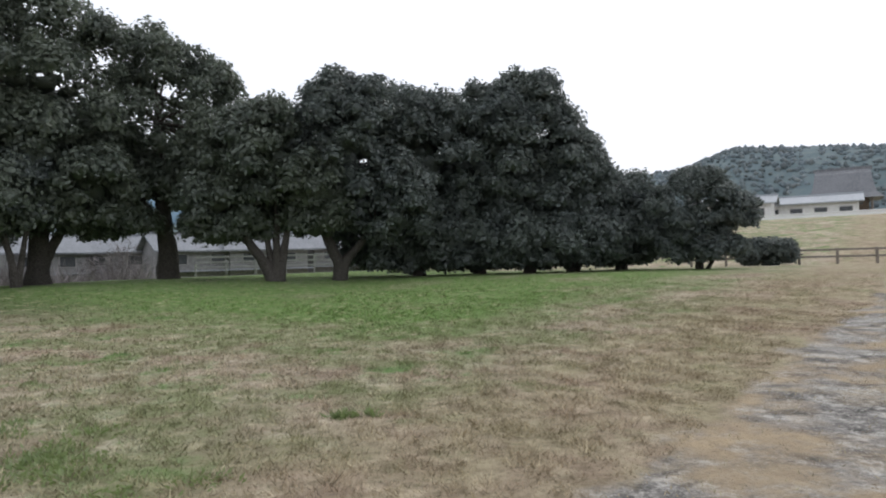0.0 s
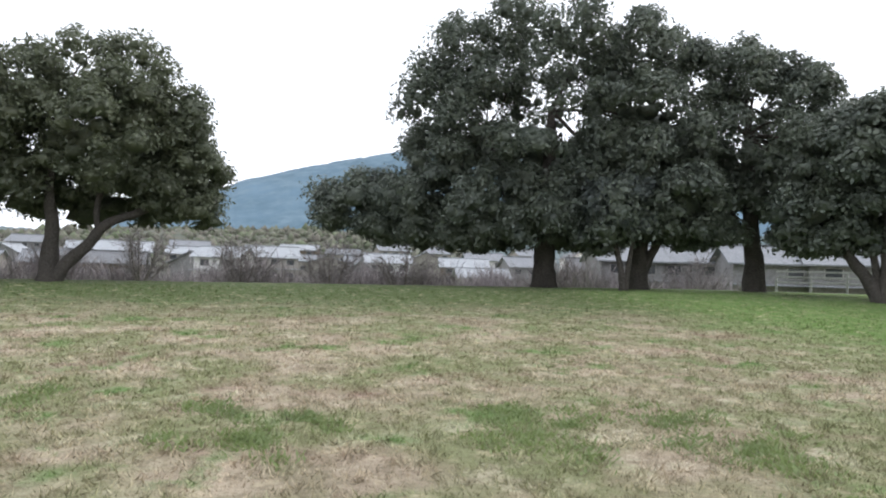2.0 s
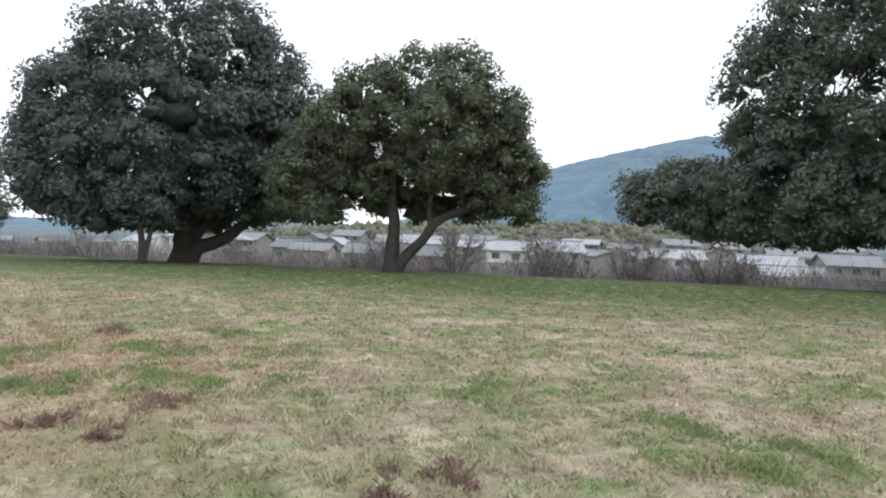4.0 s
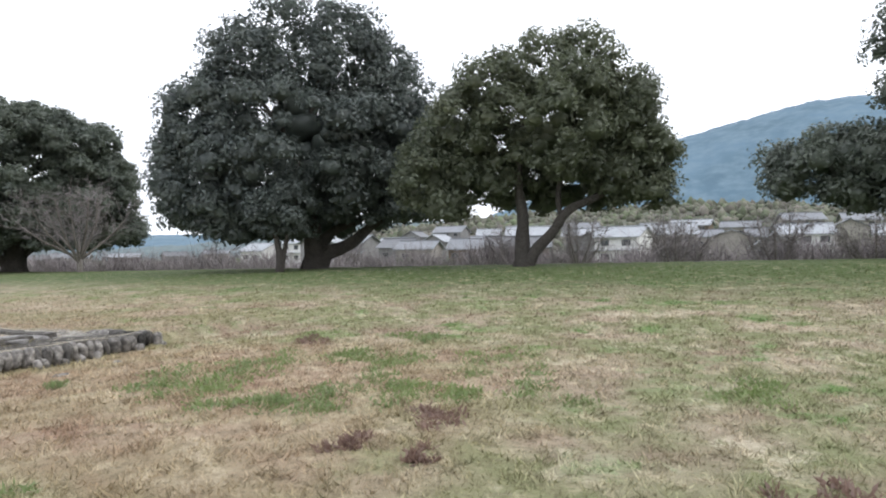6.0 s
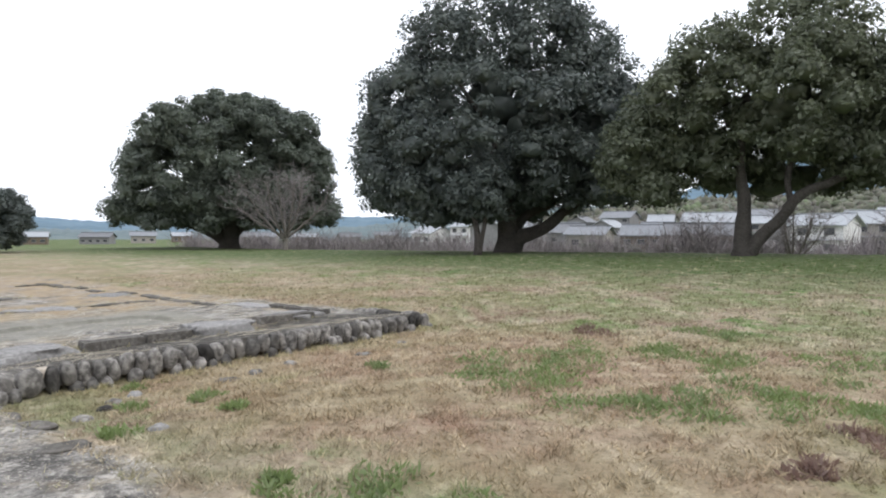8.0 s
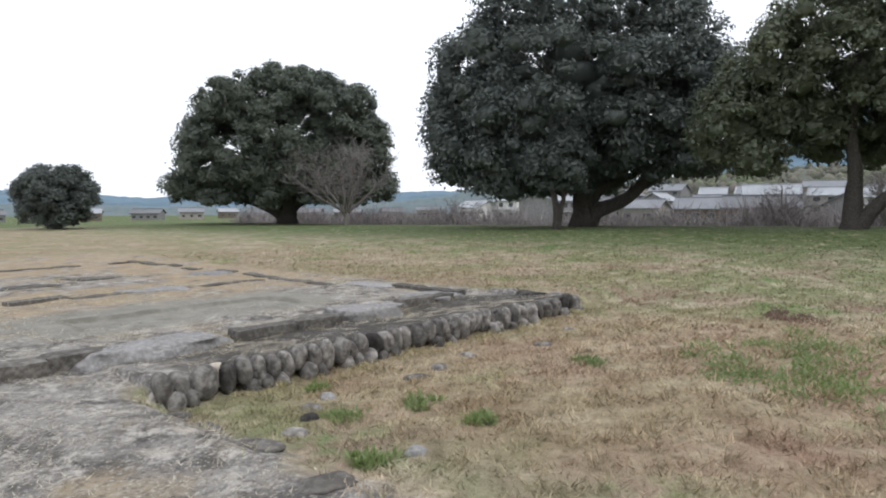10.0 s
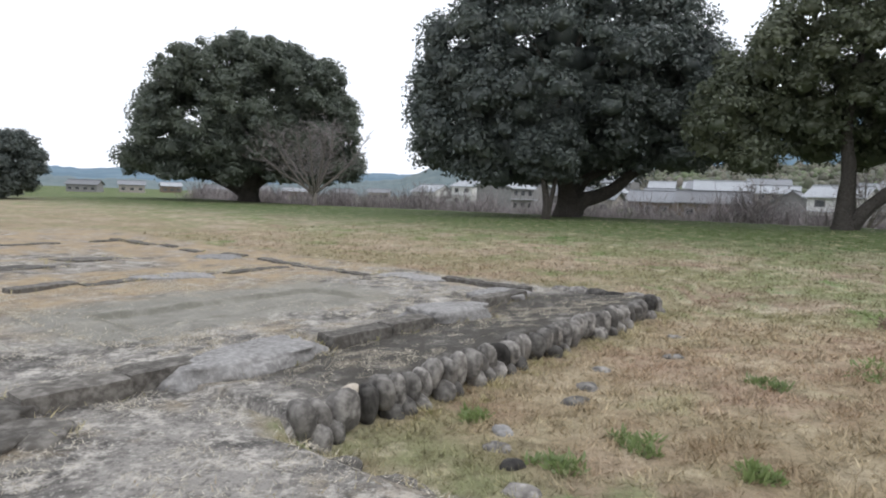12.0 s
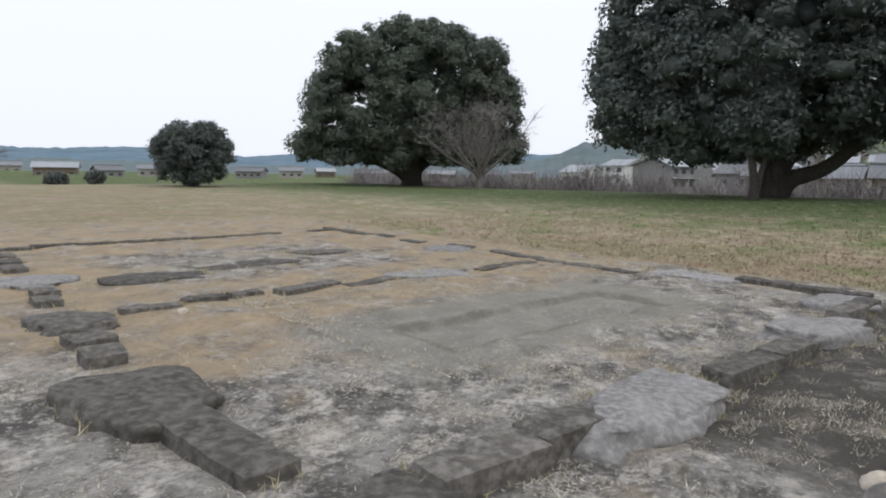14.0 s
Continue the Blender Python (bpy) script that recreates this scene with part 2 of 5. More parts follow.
    if platform:
        col = bare
    else:
        grass = grass_colour(nt, a, b)
        edge = arith(nt, "ADD", a, arith(nt, "MULTIPLY", step_mask(nt, b, -8, -17), 0.75))
        edge = arith(nt, "ADD", edge, arith(nt, "MULTIPLY", step_mask(nt, b, -20, -36), 0.9))
        path = arith(nt, "MULTIPLY", step_mask(nt, edge, 0.1, -0.15), step_mask(nt, a, -9, -8))
        inside = arith(nt, "MULTIPLY", arith(nt, "MULTIPLY", step_mask(nt, b, 0.25, 0.5), step_mask(nt, b, 19, 16)), step_mask(nt, a, 7.4, 6.6))
        col = blend(nt, arith(nt, "MAXIMUM", arith(nt, "MULTIPLY", path, step_mask(nt, b, 24, 16)), inside), grass, bare)
    nt.links.new(col, p.inputs["Base Color"])
    add_bump(nt, p, arith(nt, "ADD", grit, noise_fac(nt, 7, 5)), 0.8, 0.03)
    return m


def blade_material():
    m, nt, p = base_material("grass_blades", 0.8)
    a, b, _, _ = plan_coordinates(nt)
    col = grass_colour(nt, a, b)
    rnd = nt.nodes["pos"].outputs["Random Per Island"]
    h = nt.nodes.new("ShaderNodeHueSaturation")
    k = node(nt, "ShaderNodeMapRange")
    k.inputs["To Min"].default_value, k.inputs["To Max"].default_value = 0.68, 1.42
    nt.links.new(rnd, k.inputs["Value"])
    nt.links.new(k.outputs["Result"], h.inputs["Value"])
    nt.links.new(col, h.inputs["Color"])
    nt.links.new(h.outputs["Color"], p.inputs["Base Color"])
    return m


GROUND = ground_material("park_ground")
FILL = ground_material("foundation_fill", True)
BLADES = blade_material()
LEAF = leaf_material("camphor_leaf", (0.090, 0.112, 0.094), (0.130, 0.156, 0.116), (0.160, 0.180, 0.128))
LEAF_OLIVE = leaf_material("olive_leaf", (0.100, 0.122, 0.080), (0.138, 0.160, 0.098), (0.172, 0.184, 0.116))
LEAF_DARK = leaf_material("dark_leaf", (0.086, 0.106, 0.104), (0.118, 0.143, 0.126), (0.148, 0.168, 0.138))
WEED_GREEN = leaf_material("weed_green", (0.155, 0.215, 0.085), (0.215, 0.285, 0.10), (0.30, 0.34, 0.16))
WEED_RED = leaf_material("weed_red", (0.155, 0.095, 0.082), (0.24, 0.155, 0.125), (0.33, 0.24, 0.17))
BARK = surface("bark", (0.085, 0.075, 0.066), (0.06, 0.053, 0.048), (0.12, 0.11, 0.096), 1.5, 14, 0.95, 0.9, 0.05)
BARK_PALE = surface("pale_bark", (0.19, 0.17, 0.15), (0.13, 0.115, 0.105), (0.25, 0.23, 0.21), 1.5, 10, 0.95, 0.5, 0.03)
TWIG = surface("twigs", (0.215, 0.198, 0.194), (0.165, 0.152, 0.15), (0.26, 0.235, 0.23), 0.12, 1.5, 0.95, 0, 0, 0, 0.3)
BRUSH = surface("brushwood", (0.245, 0.220, 0.222), (0.185, 0.166, 0.170), (0.30, 0.27, 0.265), 0.12, 1.5, 0.95, 0, 0, 0, 0.35)
COBBLE = surface("cobble", (0.128, 0.119, 0.110), (0.052, 0.048, 0.044), (0.23, 0.218, 0.20), 7, 12, 0.9, 0.35, 0.008, 0.75)
SLAB = surface("kerb_slab", (0.104, 0.095, 0.083), (0.062, 0.057, 0.050), (0.18, 0.168, 0.152), 4.0, 13, 0.95, 0.35, 0.012, 0.25)
BOULDER = surface("base_boulder", (0.25, 0.243, 0.237), (0.17, 0.164, 0.158), (0.34, 0.33, 0.318), 3.6, 18, 0.9, 0.4, 0.02, 0.2)
PALE_ROCK = surface("pale_rock", (0.5, 0.44, 0.36), (0.38, 0.34, 0.29), (0.56, 0.5, 0.42), 5, 30, 0.9, 0.4, 0.01)
WALL_MATS = [
    surface("plaster_cream", (0.33, 0.305, 0.28), (0.27, 0.25, 0.23), (0.38, 0.355, 0.32), 0.4, 3, 0.9, 0),
    surface("plaster_grey", (0.24, 0.235, 0.235), (0.19, 0.187, 0.187), (0.29, 0.285, 0.285), 0.4, 3, 0.9, 0),
    surface("timber_brown", (0.17, 0.13, 0.10), (0.12, 0.095, 0.075), (0.21, 0.17, 0.13), 0.4, 3, 0.9, 0),
    surface("plaster_white", (0.70, 0.69, 0.67), (0.62, 0.61, 0.60), (0.75, 0.74, 0.73), 0.4, 3, 0.9, 0),
]
ROOF_MATS = [
    surface("roof_tile_grey", (0.22, 0.23, 0.25), (0.17, 0.18, 0.195), (0.28, 0.29, 0.305), 0.5, 6, 0.75, 0.3, 0.05),
    surface("roof_tile_silver", (0.34, 0.36, 0.385), (0.27, 0.29, 0.31), (0.42, 0.435, 0.455), 0.5, 6, 0.7, 0.3, 0.05),
    surface("roof_tile_dark", (0.15, 0.155, 0.165), (0.11, 0.115, 0.125), (0.20, 0.205, 0.215), 0.5, 6, 0.5, 0.3, 0.05),
]
GLASS = surface("window_pane", (0.06, 0.065, 0.07), (0.10, 0.105, 0.11), (0.05, 0.055, 0.06), 0.7, 2, 0.12, 0)
FRAME_MAT = surface("window_frame", (0.35, 0.34, 0.33), (0.30, 0.29, 0.28), (0.4, 0.39, 0.38), 1, 6, 0.6, 0)
WHITE = surface("white_paint", (0.78, 0.78, 0.77), (0.70, 0.70, 0.69), (0.8, 0.8, 0.8), 0.5, 5, 0.7, 0)
WOOD = surface("weathered_rail", (0.20, 0.175, 0.15), (0.15, 0.13, 0.11), (0.27, 0.24, 0.21), 2, 14, 0.9, 0.3, 0.01)
METAL = surface("grey_rail", (0.34, 0.34, 0.33), (0.28, 0.28, 0.27), (0.40, 0.40, 0.39), 2, 9, 0.5, 0)
# far and middle hills carry the blue haze of distance in their base colours
HILL_FAR = surface("hazed_mountain", (0.115, 0.185, 0.245), (0.085, 0.140, 0.182), (0.140, 0.205, 0.250), 0.006, 0.03, 1.0, 0)
HILL_MID = surface("hazed_hill", (0.125, 0.165, 0.180), (0.095, 0.130, 0.135), (0.150, 0.185, 0.185), 0.012, 0.09, 1.0, 0)
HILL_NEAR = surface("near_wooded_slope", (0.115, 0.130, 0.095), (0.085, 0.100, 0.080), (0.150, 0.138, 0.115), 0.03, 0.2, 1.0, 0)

# the hill woods are tinted blue grey for the same painted haze
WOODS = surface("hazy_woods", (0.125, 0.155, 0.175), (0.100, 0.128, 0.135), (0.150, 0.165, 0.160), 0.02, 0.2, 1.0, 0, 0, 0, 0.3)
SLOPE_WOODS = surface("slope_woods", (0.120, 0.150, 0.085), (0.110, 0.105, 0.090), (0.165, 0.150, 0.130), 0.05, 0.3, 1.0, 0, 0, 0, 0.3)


# ---- mesh helpers ----
def mesh_from(name, verts, faces, material, flat=True):
    me = bpy.data.meshes.new(name)
    me.from_pydata([tuple(v) for v in verts], [], faces)
    me.materials.append(material)
    if not flat:
        me.polygons.foreach_set("use_smooth", [True] * len(me.polygons))
    me.update()
    return me


def mesh_fast(name, verts, size, material):
    """Separate polygons of equal size (3 or 4 corners) out of one vertex array."""
    n = len(verts)
    me = bpy.data.meshes.new(name)
    me.vertices.add(n)
    me.vertices.foreach_set("co", np.ascontiguousarray(verts, np.float32).ravel())
    me.loops.add(n)
    me.loops.foreach_set("vertex_index", np.arange(n, dtype=np.int32))
    me.polygons.add(n // size)
    me.polygons.foreach_set("loop_start", np.arange(0, n, size, dtype=np.int32))
    me.polygons.foreach_set("loop_total", np.full(n // size, size, np.int32))
    me.materials.append(material)
    me.update(calc_edges=True)
    return me


def part(name, me, parent, label="", m=None):
    ob = new(name, me)
    ob.parent = parent
    if m is not None:
        ob.matrix_basis = m
    return tagged(ob, label) if label else ob


def box_bm(bm, lo, hi):
    vs = [bm.verts.new((x, y, z)) for x in (lo[0], hi[0]) for y in (lo[1], hi[1]) for z in (lo[2], hi[2])]
    for f in ((0, 1, 3, 2), (4, 6, 7, 5), (0, 4, 5, 1), (2, 3, 7, 6), (0, 2, 6, 4), (1, 5, 7, 3)):
        bm.faces.new([vs[i] for i in f])
    return vs


def box_mesh(name, lo, hi, material, bevel=0.0):
    bm = bmesh.new()
    box_bm(bm, lo, hi)
    if bevel:
        bmesh.ops.bevel(bm, geom=bm.edges[:], offset=bevel, segments=1, affect="EDGES")
    me = bpy.data.meshes.new(name)
    bm.to_mesh(me)
    bm.free()
    me.materials.append(material)
    return me


def tube(name, points, radii, material, sides=9, wobble=0.12, seed=0):
    r = np.random.default_rng(seed)
    pts = [Vector(p) for p in points]
    fine, rad = [], []
    for i in range(len(pts) - 1):
        p0, p1, p2, p3 = pts[max(i - 1, 0)], pts[i], pts[i + 1], pts[min(i + 2, len(pts) - 1)]
        for k in range(4):
            s = k / 4
            fine.append(0.5 * ((2 * p1) + (p2 - p0) * s + (2 * p0 - 5 * p1 + 4 * p2 - p3) * s * s + (3 * p1 - p0 - 3 * p2 + p3) * s ** 3))
            rad.append(radii[i] * (1 - s) + radii[i + 1] * s)
    fine.append(pts[-1])
    rad.append(radii[-1])
    verts, faces = [], []
    side = Vector((1, 0.1, 0))
    for i, p in enumerate(fine):
        d = (fine[min(i + 1, len(fine) - 1)] - fine[max(i - 1, 0)]).normalized()
        side = (side - d * side.dot(d)).normalized()
        up = d.cross(side)
        for k in range(sides):
            an = 6.2832 * k / sides
            verts.append(p + (side * math.cos(an) + up * math.sin(an)) * rad[i] * (1 + wobble * r.uniform(-1, 1)))
    for i in range(len(fine) - 1):
        for k in range(sides):
            k2 = (k + 1) % sides
            faces.append((i * sides + k, i * sides + k2, (i + 1) * sides + k2, (i + 1) * sides + k))
    faces.append(tuple(range((len(fine) - 1) * sides, len(fine) * sides)))
    faces.append(tuple(reversed(range(sides))))
    return mesh_from(name, verts, faces, material, False)


def unit(n, r):
    d = r.normal(size=(n, 3))
    return d / np.linalg.norm(d, axis=1)[:, None]


def leaf_quads(centres, normals, size, r):
    """Pointed leaves (kites) lying across the given normals."""
    n = len(centres)
    t = np.cross(normals, unit(n, r))
    t /= np.linalg.norm(t, axis=1)[:, None] + 1e-9
    w = np.cross(normals, t)
    s = (size * r.uniform(0.6, 1.35, n))[:, None]
    q = np.empty((n, 4, 3))
    q[:, 0] = centres - t * s * 0.5
    q[:, 1] = centres + w * s * 0.27 - t * s * 0.02
    q[:, 2] = centres + t * s * 0.5 + normals * s * r.uniform(-0.2, 0.2, (n, 1))
    q[:, 3] = centres - w * s * 0.27 - t * s * 0.02
    return q.reshape(-1, 3)


def crown_mesh(masses, lobe_r, leaves, size, material, seed, floor=1.0, open_share=0.0, airy=99.0):
    """Leaves on the shells of many rounded lobes, which fill the masses (centre and radii); above airy the lobes thin out."""
    r = np.random.default_rng(seed)
    lobe_r = lobe_r * 0.82
    lobes = []
    for cx, cy, cz, rx, ry, rz in masses:
        k = int(max(7, 4.4 * ((rx * ry + rx * rz + ry * rz) / 3) / lobe_r ** 2))
        i = np.arange(k) + 0.5
        up, an = 1 - 2 * i / k, i * 2.39996 + r.uniform(0, 6.28)
        d = np.c_[np.sqrt(1 - up * up) * np.cos(an), np.sqrt(1 - up * up) * np.sin(an), up] + r.normal(size=(k, 3)) * 0.22
        d /= np.linalg.norm(d, axis=1)[:, None]
        f = np.where(r.uniform(size=k) < 0.7, r.uniform(0.82, 0.98, k), r.uniform(0.08, 0.8, k))
        rad = lobe_r * r.uniform(0.5, 1.25, k)
        inner = np.maximum(np.array([rx, ry, rz]) - rad[:, None] * 0.7, 0.25)
        c = np.array([cx, cy, cz]) + d * inner * f[:, None]
        share = np.where(c[:, 2] > airy, 0.33, open_share)
        keep = r.uniform(size=k) > share
        lobes.append(np.c_[c, rad, f][keep])
    lobes = np.concatenate(lobes)
    lobes = lobes[lobes[:, 2] > floor]
    thin = lobes[:, 2] > airy
    p = lobes[:, 3] ** 2 * np.where(thin, 0.8, 1.0)
    n = int(leaves * 1.7)
    pick = r.choice(len(lobes), n, p=p / p.sum())
    d = unit(n, r)
    d[:, 2] = np.where(d[:, 2] < -0.6, -d[:, 2], d[:, 2])
    ripple = 1 + 0.26 * np.sin(d[:, 0] * 9 + pick) * np.sin(d[:, 1] * 8 + pick * 2) * np.sin(d[:, 2] * 9)
    rr = lobes[pick, 3] * r.uniform(0.6, 1.08, n) * ripple
    c = lobes[pick, :3] + d * rr[:, None] * np.array([1, 1, 0.85])
    # no leaves in the bare heart of the crown
    deep = np.full(n, 9.0)
    for q in masses:
        deep = np.minimum(deep, np.linalg.norm((c - np.array(q[:3])) / np.array(q[3:]), axis=1))
    ok = np.flatnonzero(deep > 0.45)[:leaves]
    c, d, n = c[ok], d[ok], len(ok)
    nrm = d * 0.8 + np.array([0, 0, 0.35]) + r.normal(size=(n, 3)) * 0.45
    nrm /= np.linalg.norm(nrm, axis=1)[:, None]
    leaf = leaf_quads(c, nrm, size, r)
    # the leafy hearts of the lobes, seen between the outer leaves
    bm = bmesh.new()
    bmesh.ops.create_icosphere(bm, subdivisions=1, radius=1)
    ball = np.array([v.co for v in bm.verts])
    tri = np.array([[v.index for v in f.verts] for f in bm.faces])
    bm.free()
    hearts = []
    for q, (x, y, z, rad, deep_lobe) in enumerate(lobes):
        k = (0.55 + r.normal(size=len(ball)) * 0.11) * (0.55 if thin[q] else 1.6 if deep_lobe < 0.42 else 1.0)
        hearts.append((np.array([x, y, z]) + ball * (k * rad)[:, None] * np.array([1, 1, 0.82])))
    hv = np.concatenate(hearts)
    n4, nh = len(leaf), len(hv)
    ht = (tri[None] + (np.arange(len(lobes)) * len(ball))[:, None, None]).reshape(-1, 3) + n4
    me = bpy.data.meshes.new("crown")
    me.vertices.add(n4 + nh)
    me.vertices.foreach_set("co", np.concatenate([leaf, hv]).astype(np.float32).ravel())
    me.loops.add(n4 + ht.size)
    me.loops.foreach_set("vertex_index", np.concatenate([np.arange(n4), ht.ravel()]).astype(np.int32))
    np4, nt3 = n4 // 4, len(ht)
    me.polygons.add(np4 + nt3)
    me.polygons.foreach_set("loop_start", np.concatenate([np.arange(np4) * 4, n4 + np.arange(nt3) * 3]).astype(np.int32))
    me.polygons.foreach_set("loop_total", np.concatenate([np.full(np4, 4), np.full(nt3, 3)]).astype(np.int32))
    me.polygons.foreach_set("use_smooth", np.concatenate([np.zeros(np4, bool), np.ones(nt3, bool)]))
    me.materials.append(material)
    me.update(calc_edges=True)
    return me, lobes


def thing_at(name, x, y, label, category, group="", turn=None, z=None):
    """An Empty on the ground, its x axis across the view from the path."""
    away = Vector((x, y, 0)) - VIEW
    if turn is None:
        turn = math.degrees(math.atan2(-away.x, away.y))
    e = new(name)
    e.empty_display_size = 0.3
    zz = float(ground_z(x, y)) if z is None else z
    e.matrix_basis = pose(x, y, zz, 0, 0, turn)
    return tagged(e, label, category, group)


def tree(x, y, label, trunks, masses, lobe_r, leaves, size, material=None, seed=1, floor=1.0, limbs=10, bark=None, sink=0.25, open_share=0.0, airy=99.0):
    material, bark = material or LEAF, bark or BARK
    leaves, size = int(leaves * 1.9), size * 0.66
    e = thing_at("tree", x, y, label, "tree", "trees along the bank")
    r = np.random.default_rng(seed + 50)
    me, lobes = crown_mesh(masses, lobe_r, leaves, size, material, seed, floor, open_share, airy)
    ends = []
    for k, (pts, radii) in enumerate(trunks):
        if pts[0][2] <= 0.1:
            pts = [(pts[0][0], pts[0][1], -sink)] + list(pts[1:])
        part("trunk" if k == 0 else "limb", tube("trunk", pts, radii, bark, 10, 0.1, seed + k), e)
        ends.append((Vector(pts[-1]), radii[-1], Vector(pts[-2])))
    order = r.permutation(len(lobes))[:limbs]
    for k, i in enumerate(order):
        tip = Vector(lobes[i, :3])
        s, rad, _ = min(ends, key=lambda q: (q[0] - tip).length)
        mid = s.lerp(tip, 0.5) + Vector((r.uniform(-0.5, 0.5), r.uniform(-0.5, 0.5), r.uniform(-0.2, 0.6)))
        part("limb", tube("limb", [s, mid, tip], [rad * 0.6, rad * 0.35, 0.03], bark, 6, 0.1, seed + k), e)
    part("crown", me, e)
    return e


# ---- the ground ----
def axis(fine_lo, fine_hi, step, limit):
    out = list(np.arange(fine_lo, fine_hi + 1e-6, step))
    s, v = step, fine_hi
    while v < limit:
        s *= 1.16
        v += s
        out.append(v)
    s, v = step, fine_lo
    while v > -limit:
        s *= 1.16
        v -= s
        out.insert(0, v)
    return np.array(out)


ga, gb = axis(-5, 13, 0.16, 2600), axis(-20, 12, 0.16, 2600)
A2, B2 = np.meshgrid(ga, gb)
gx, gy = to_xy(A2, B2)
gv = np.c_[gx.ravel(), gy.ravel(), ground_z(gx, gy).ravel()]
na, nb = len(ga), len(gb)
gi = (np.arange(nb - 1)[:, None] * na + np.arange(na - 1)[None, :]).ravel()
ground = new("ground", mesh_from("ground", gv, np.c_[gi, gi + 1, gi + na + 1, gi + na].tolist(), GROUND, False))
tagged(ground, "mottled winter lawn with a worn gravel path", "ground", kind="structure")


def ridge(name, distance, deep, profile, material, label, rough, seed):
    """A wooded ridge round the eye: bearing to the left in degrees and height over distance."""
    yaws = np.arange(profile[0][0], profile[-1][0] + 0.01, 0.25)
    h = np.interp(yaws, [q[0] for q in profile], [q[1] for q in profile])
    r = np.random.default_rng(seed)
    h = h + rough * np.convolve(r.normal(size=len(h) + 8), np.ones(9) / 3, "valid") * 0.5 + rough * 0.35 * r.normal(size=len(h))
    verts, faces = [], []
    steps = 14
    for i, yw in enumerate(yaws):
        for k in range(steps + 1):
            s = k / steps
            d = distance * (1 - deep * (1 - s))
            hh = max(h[i], 0) * distance * math.sin(s * math.pi / 2) ** 1.3
            if k == steps:
                d, hh = distance * 1.25, 0
            elif k == steps - 1:
                hh = max(h[i], 0) * distance
            an = radians(yw)
            verts.append((-math.sin(an) * d, math.cos(an) * d, hh - 3.0))
    n = steps + 1
    for i in range(len(yaws) - 1):
        for k in range(steps):
            faces.append((i * n + k, i * n + k + 1, (i + 1) * n + k + 1, (i + 1) * n + k))
    return tagged(new(name, mesh_from(name, verts, faces, material, False)), label, "hill", kind="structure")


# backdrop ridges; the two farther ones have haze painted into their colour
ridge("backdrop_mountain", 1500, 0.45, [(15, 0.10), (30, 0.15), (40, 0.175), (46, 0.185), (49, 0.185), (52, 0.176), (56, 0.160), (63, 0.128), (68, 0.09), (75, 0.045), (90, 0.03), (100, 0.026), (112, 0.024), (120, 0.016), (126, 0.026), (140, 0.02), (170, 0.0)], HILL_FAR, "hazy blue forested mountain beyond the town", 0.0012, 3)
ridge("backdrop_hills", 640, 0.3, [(-60, 0.08), (-45, 0.12), (-34, 0.135), (-28, 0.145), (-24, 0.15), (-20, 0.125), (-14, 0.12), (0, 0.10), (20, 0.07), (40, 0.06), (60, 0.055), (70, 0.05), (85, 0.045), (92, 0.05), (95, 0.025), (104, 0.012), (116, 0.008), (128, 0.012), (150, 0.012)], HILL_MID, "wooded hills behind the town, greyed by painted haze", 0.0022, 4)
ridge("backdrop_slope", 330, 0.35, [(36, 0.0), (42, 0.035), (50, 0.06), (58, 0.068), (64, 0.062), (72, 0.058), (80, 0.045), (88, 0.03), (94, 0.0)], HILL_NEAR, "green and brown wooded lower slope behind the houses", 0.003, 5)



def far_woods(name, distance, deep, profile, sizes, count, material, label, seed):
    """Rounded and pointed treetops scattered over a ridge's upper slope and along its crest."""
    r = np.random.default_rng(seed)
    bm = bmesh.new()
    bmesh.ops.create_icosphere(bm, subdivisions=1, radius=1)
    ball = np.array([v.co for v in bm.verts])
    tri = np.array([[v.index for v in f.verts] for f in bm.faces])
    bm.free()
    yaws = r.uniform(profile[0][0], profile[-1][0], count)
    h = np.maximum(np.interp(yaws, [q[0] for q in profile], [q[1] for q in profile]), 0)
    s = np.where(r.uniform(size=count) < 0.3, 13 / 14, r.uniform(0.15, 0.95, count))
    dist = distance * (1 - deep * (1 - s))
    z = h * distance * np.sin(s * math.pi / 2) ** 1.3 - 3.0
    size = r.uniform(*sizes, count)
    tall = np.where(r.uniform(size=count) < 0.2, 1.7, 0.9)
    an = np.radians(yaws)
    c = np.c_[-np.sin(an) * dist, np.cos(an) * dist, z + size * 0.1]
    v = ball[None] * (1 + 0.14 * r.normal(size=(count, len(ball), 1)))
    v = v * size[:, None, None] * np.stack([np.ones(count), np.ones(count), tall], 1)[:, None, :] + c[:, None, :]
    f = tri[None] + (np.arange(count) * len(ball))[:, None, None]
    me = mesh_from(name, v.reshape(-1, 3), f.reshape(-1, 3).tolist(), material, False)
    return tagged(new(name, me), label, "woods", kind="stuff")


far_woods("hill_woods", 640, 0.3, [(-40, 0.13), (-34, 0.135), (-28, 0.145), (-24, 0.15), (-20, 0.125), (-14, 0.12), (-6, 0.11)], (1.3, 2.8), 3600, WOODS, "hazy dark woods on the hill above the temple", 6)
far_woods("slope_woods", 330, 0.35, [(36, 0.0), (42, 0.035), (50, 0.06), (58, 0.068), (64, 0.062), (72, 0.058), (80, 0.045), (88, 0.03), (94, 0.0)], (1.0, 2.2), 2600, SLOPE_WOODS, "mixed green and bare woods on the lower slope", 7)

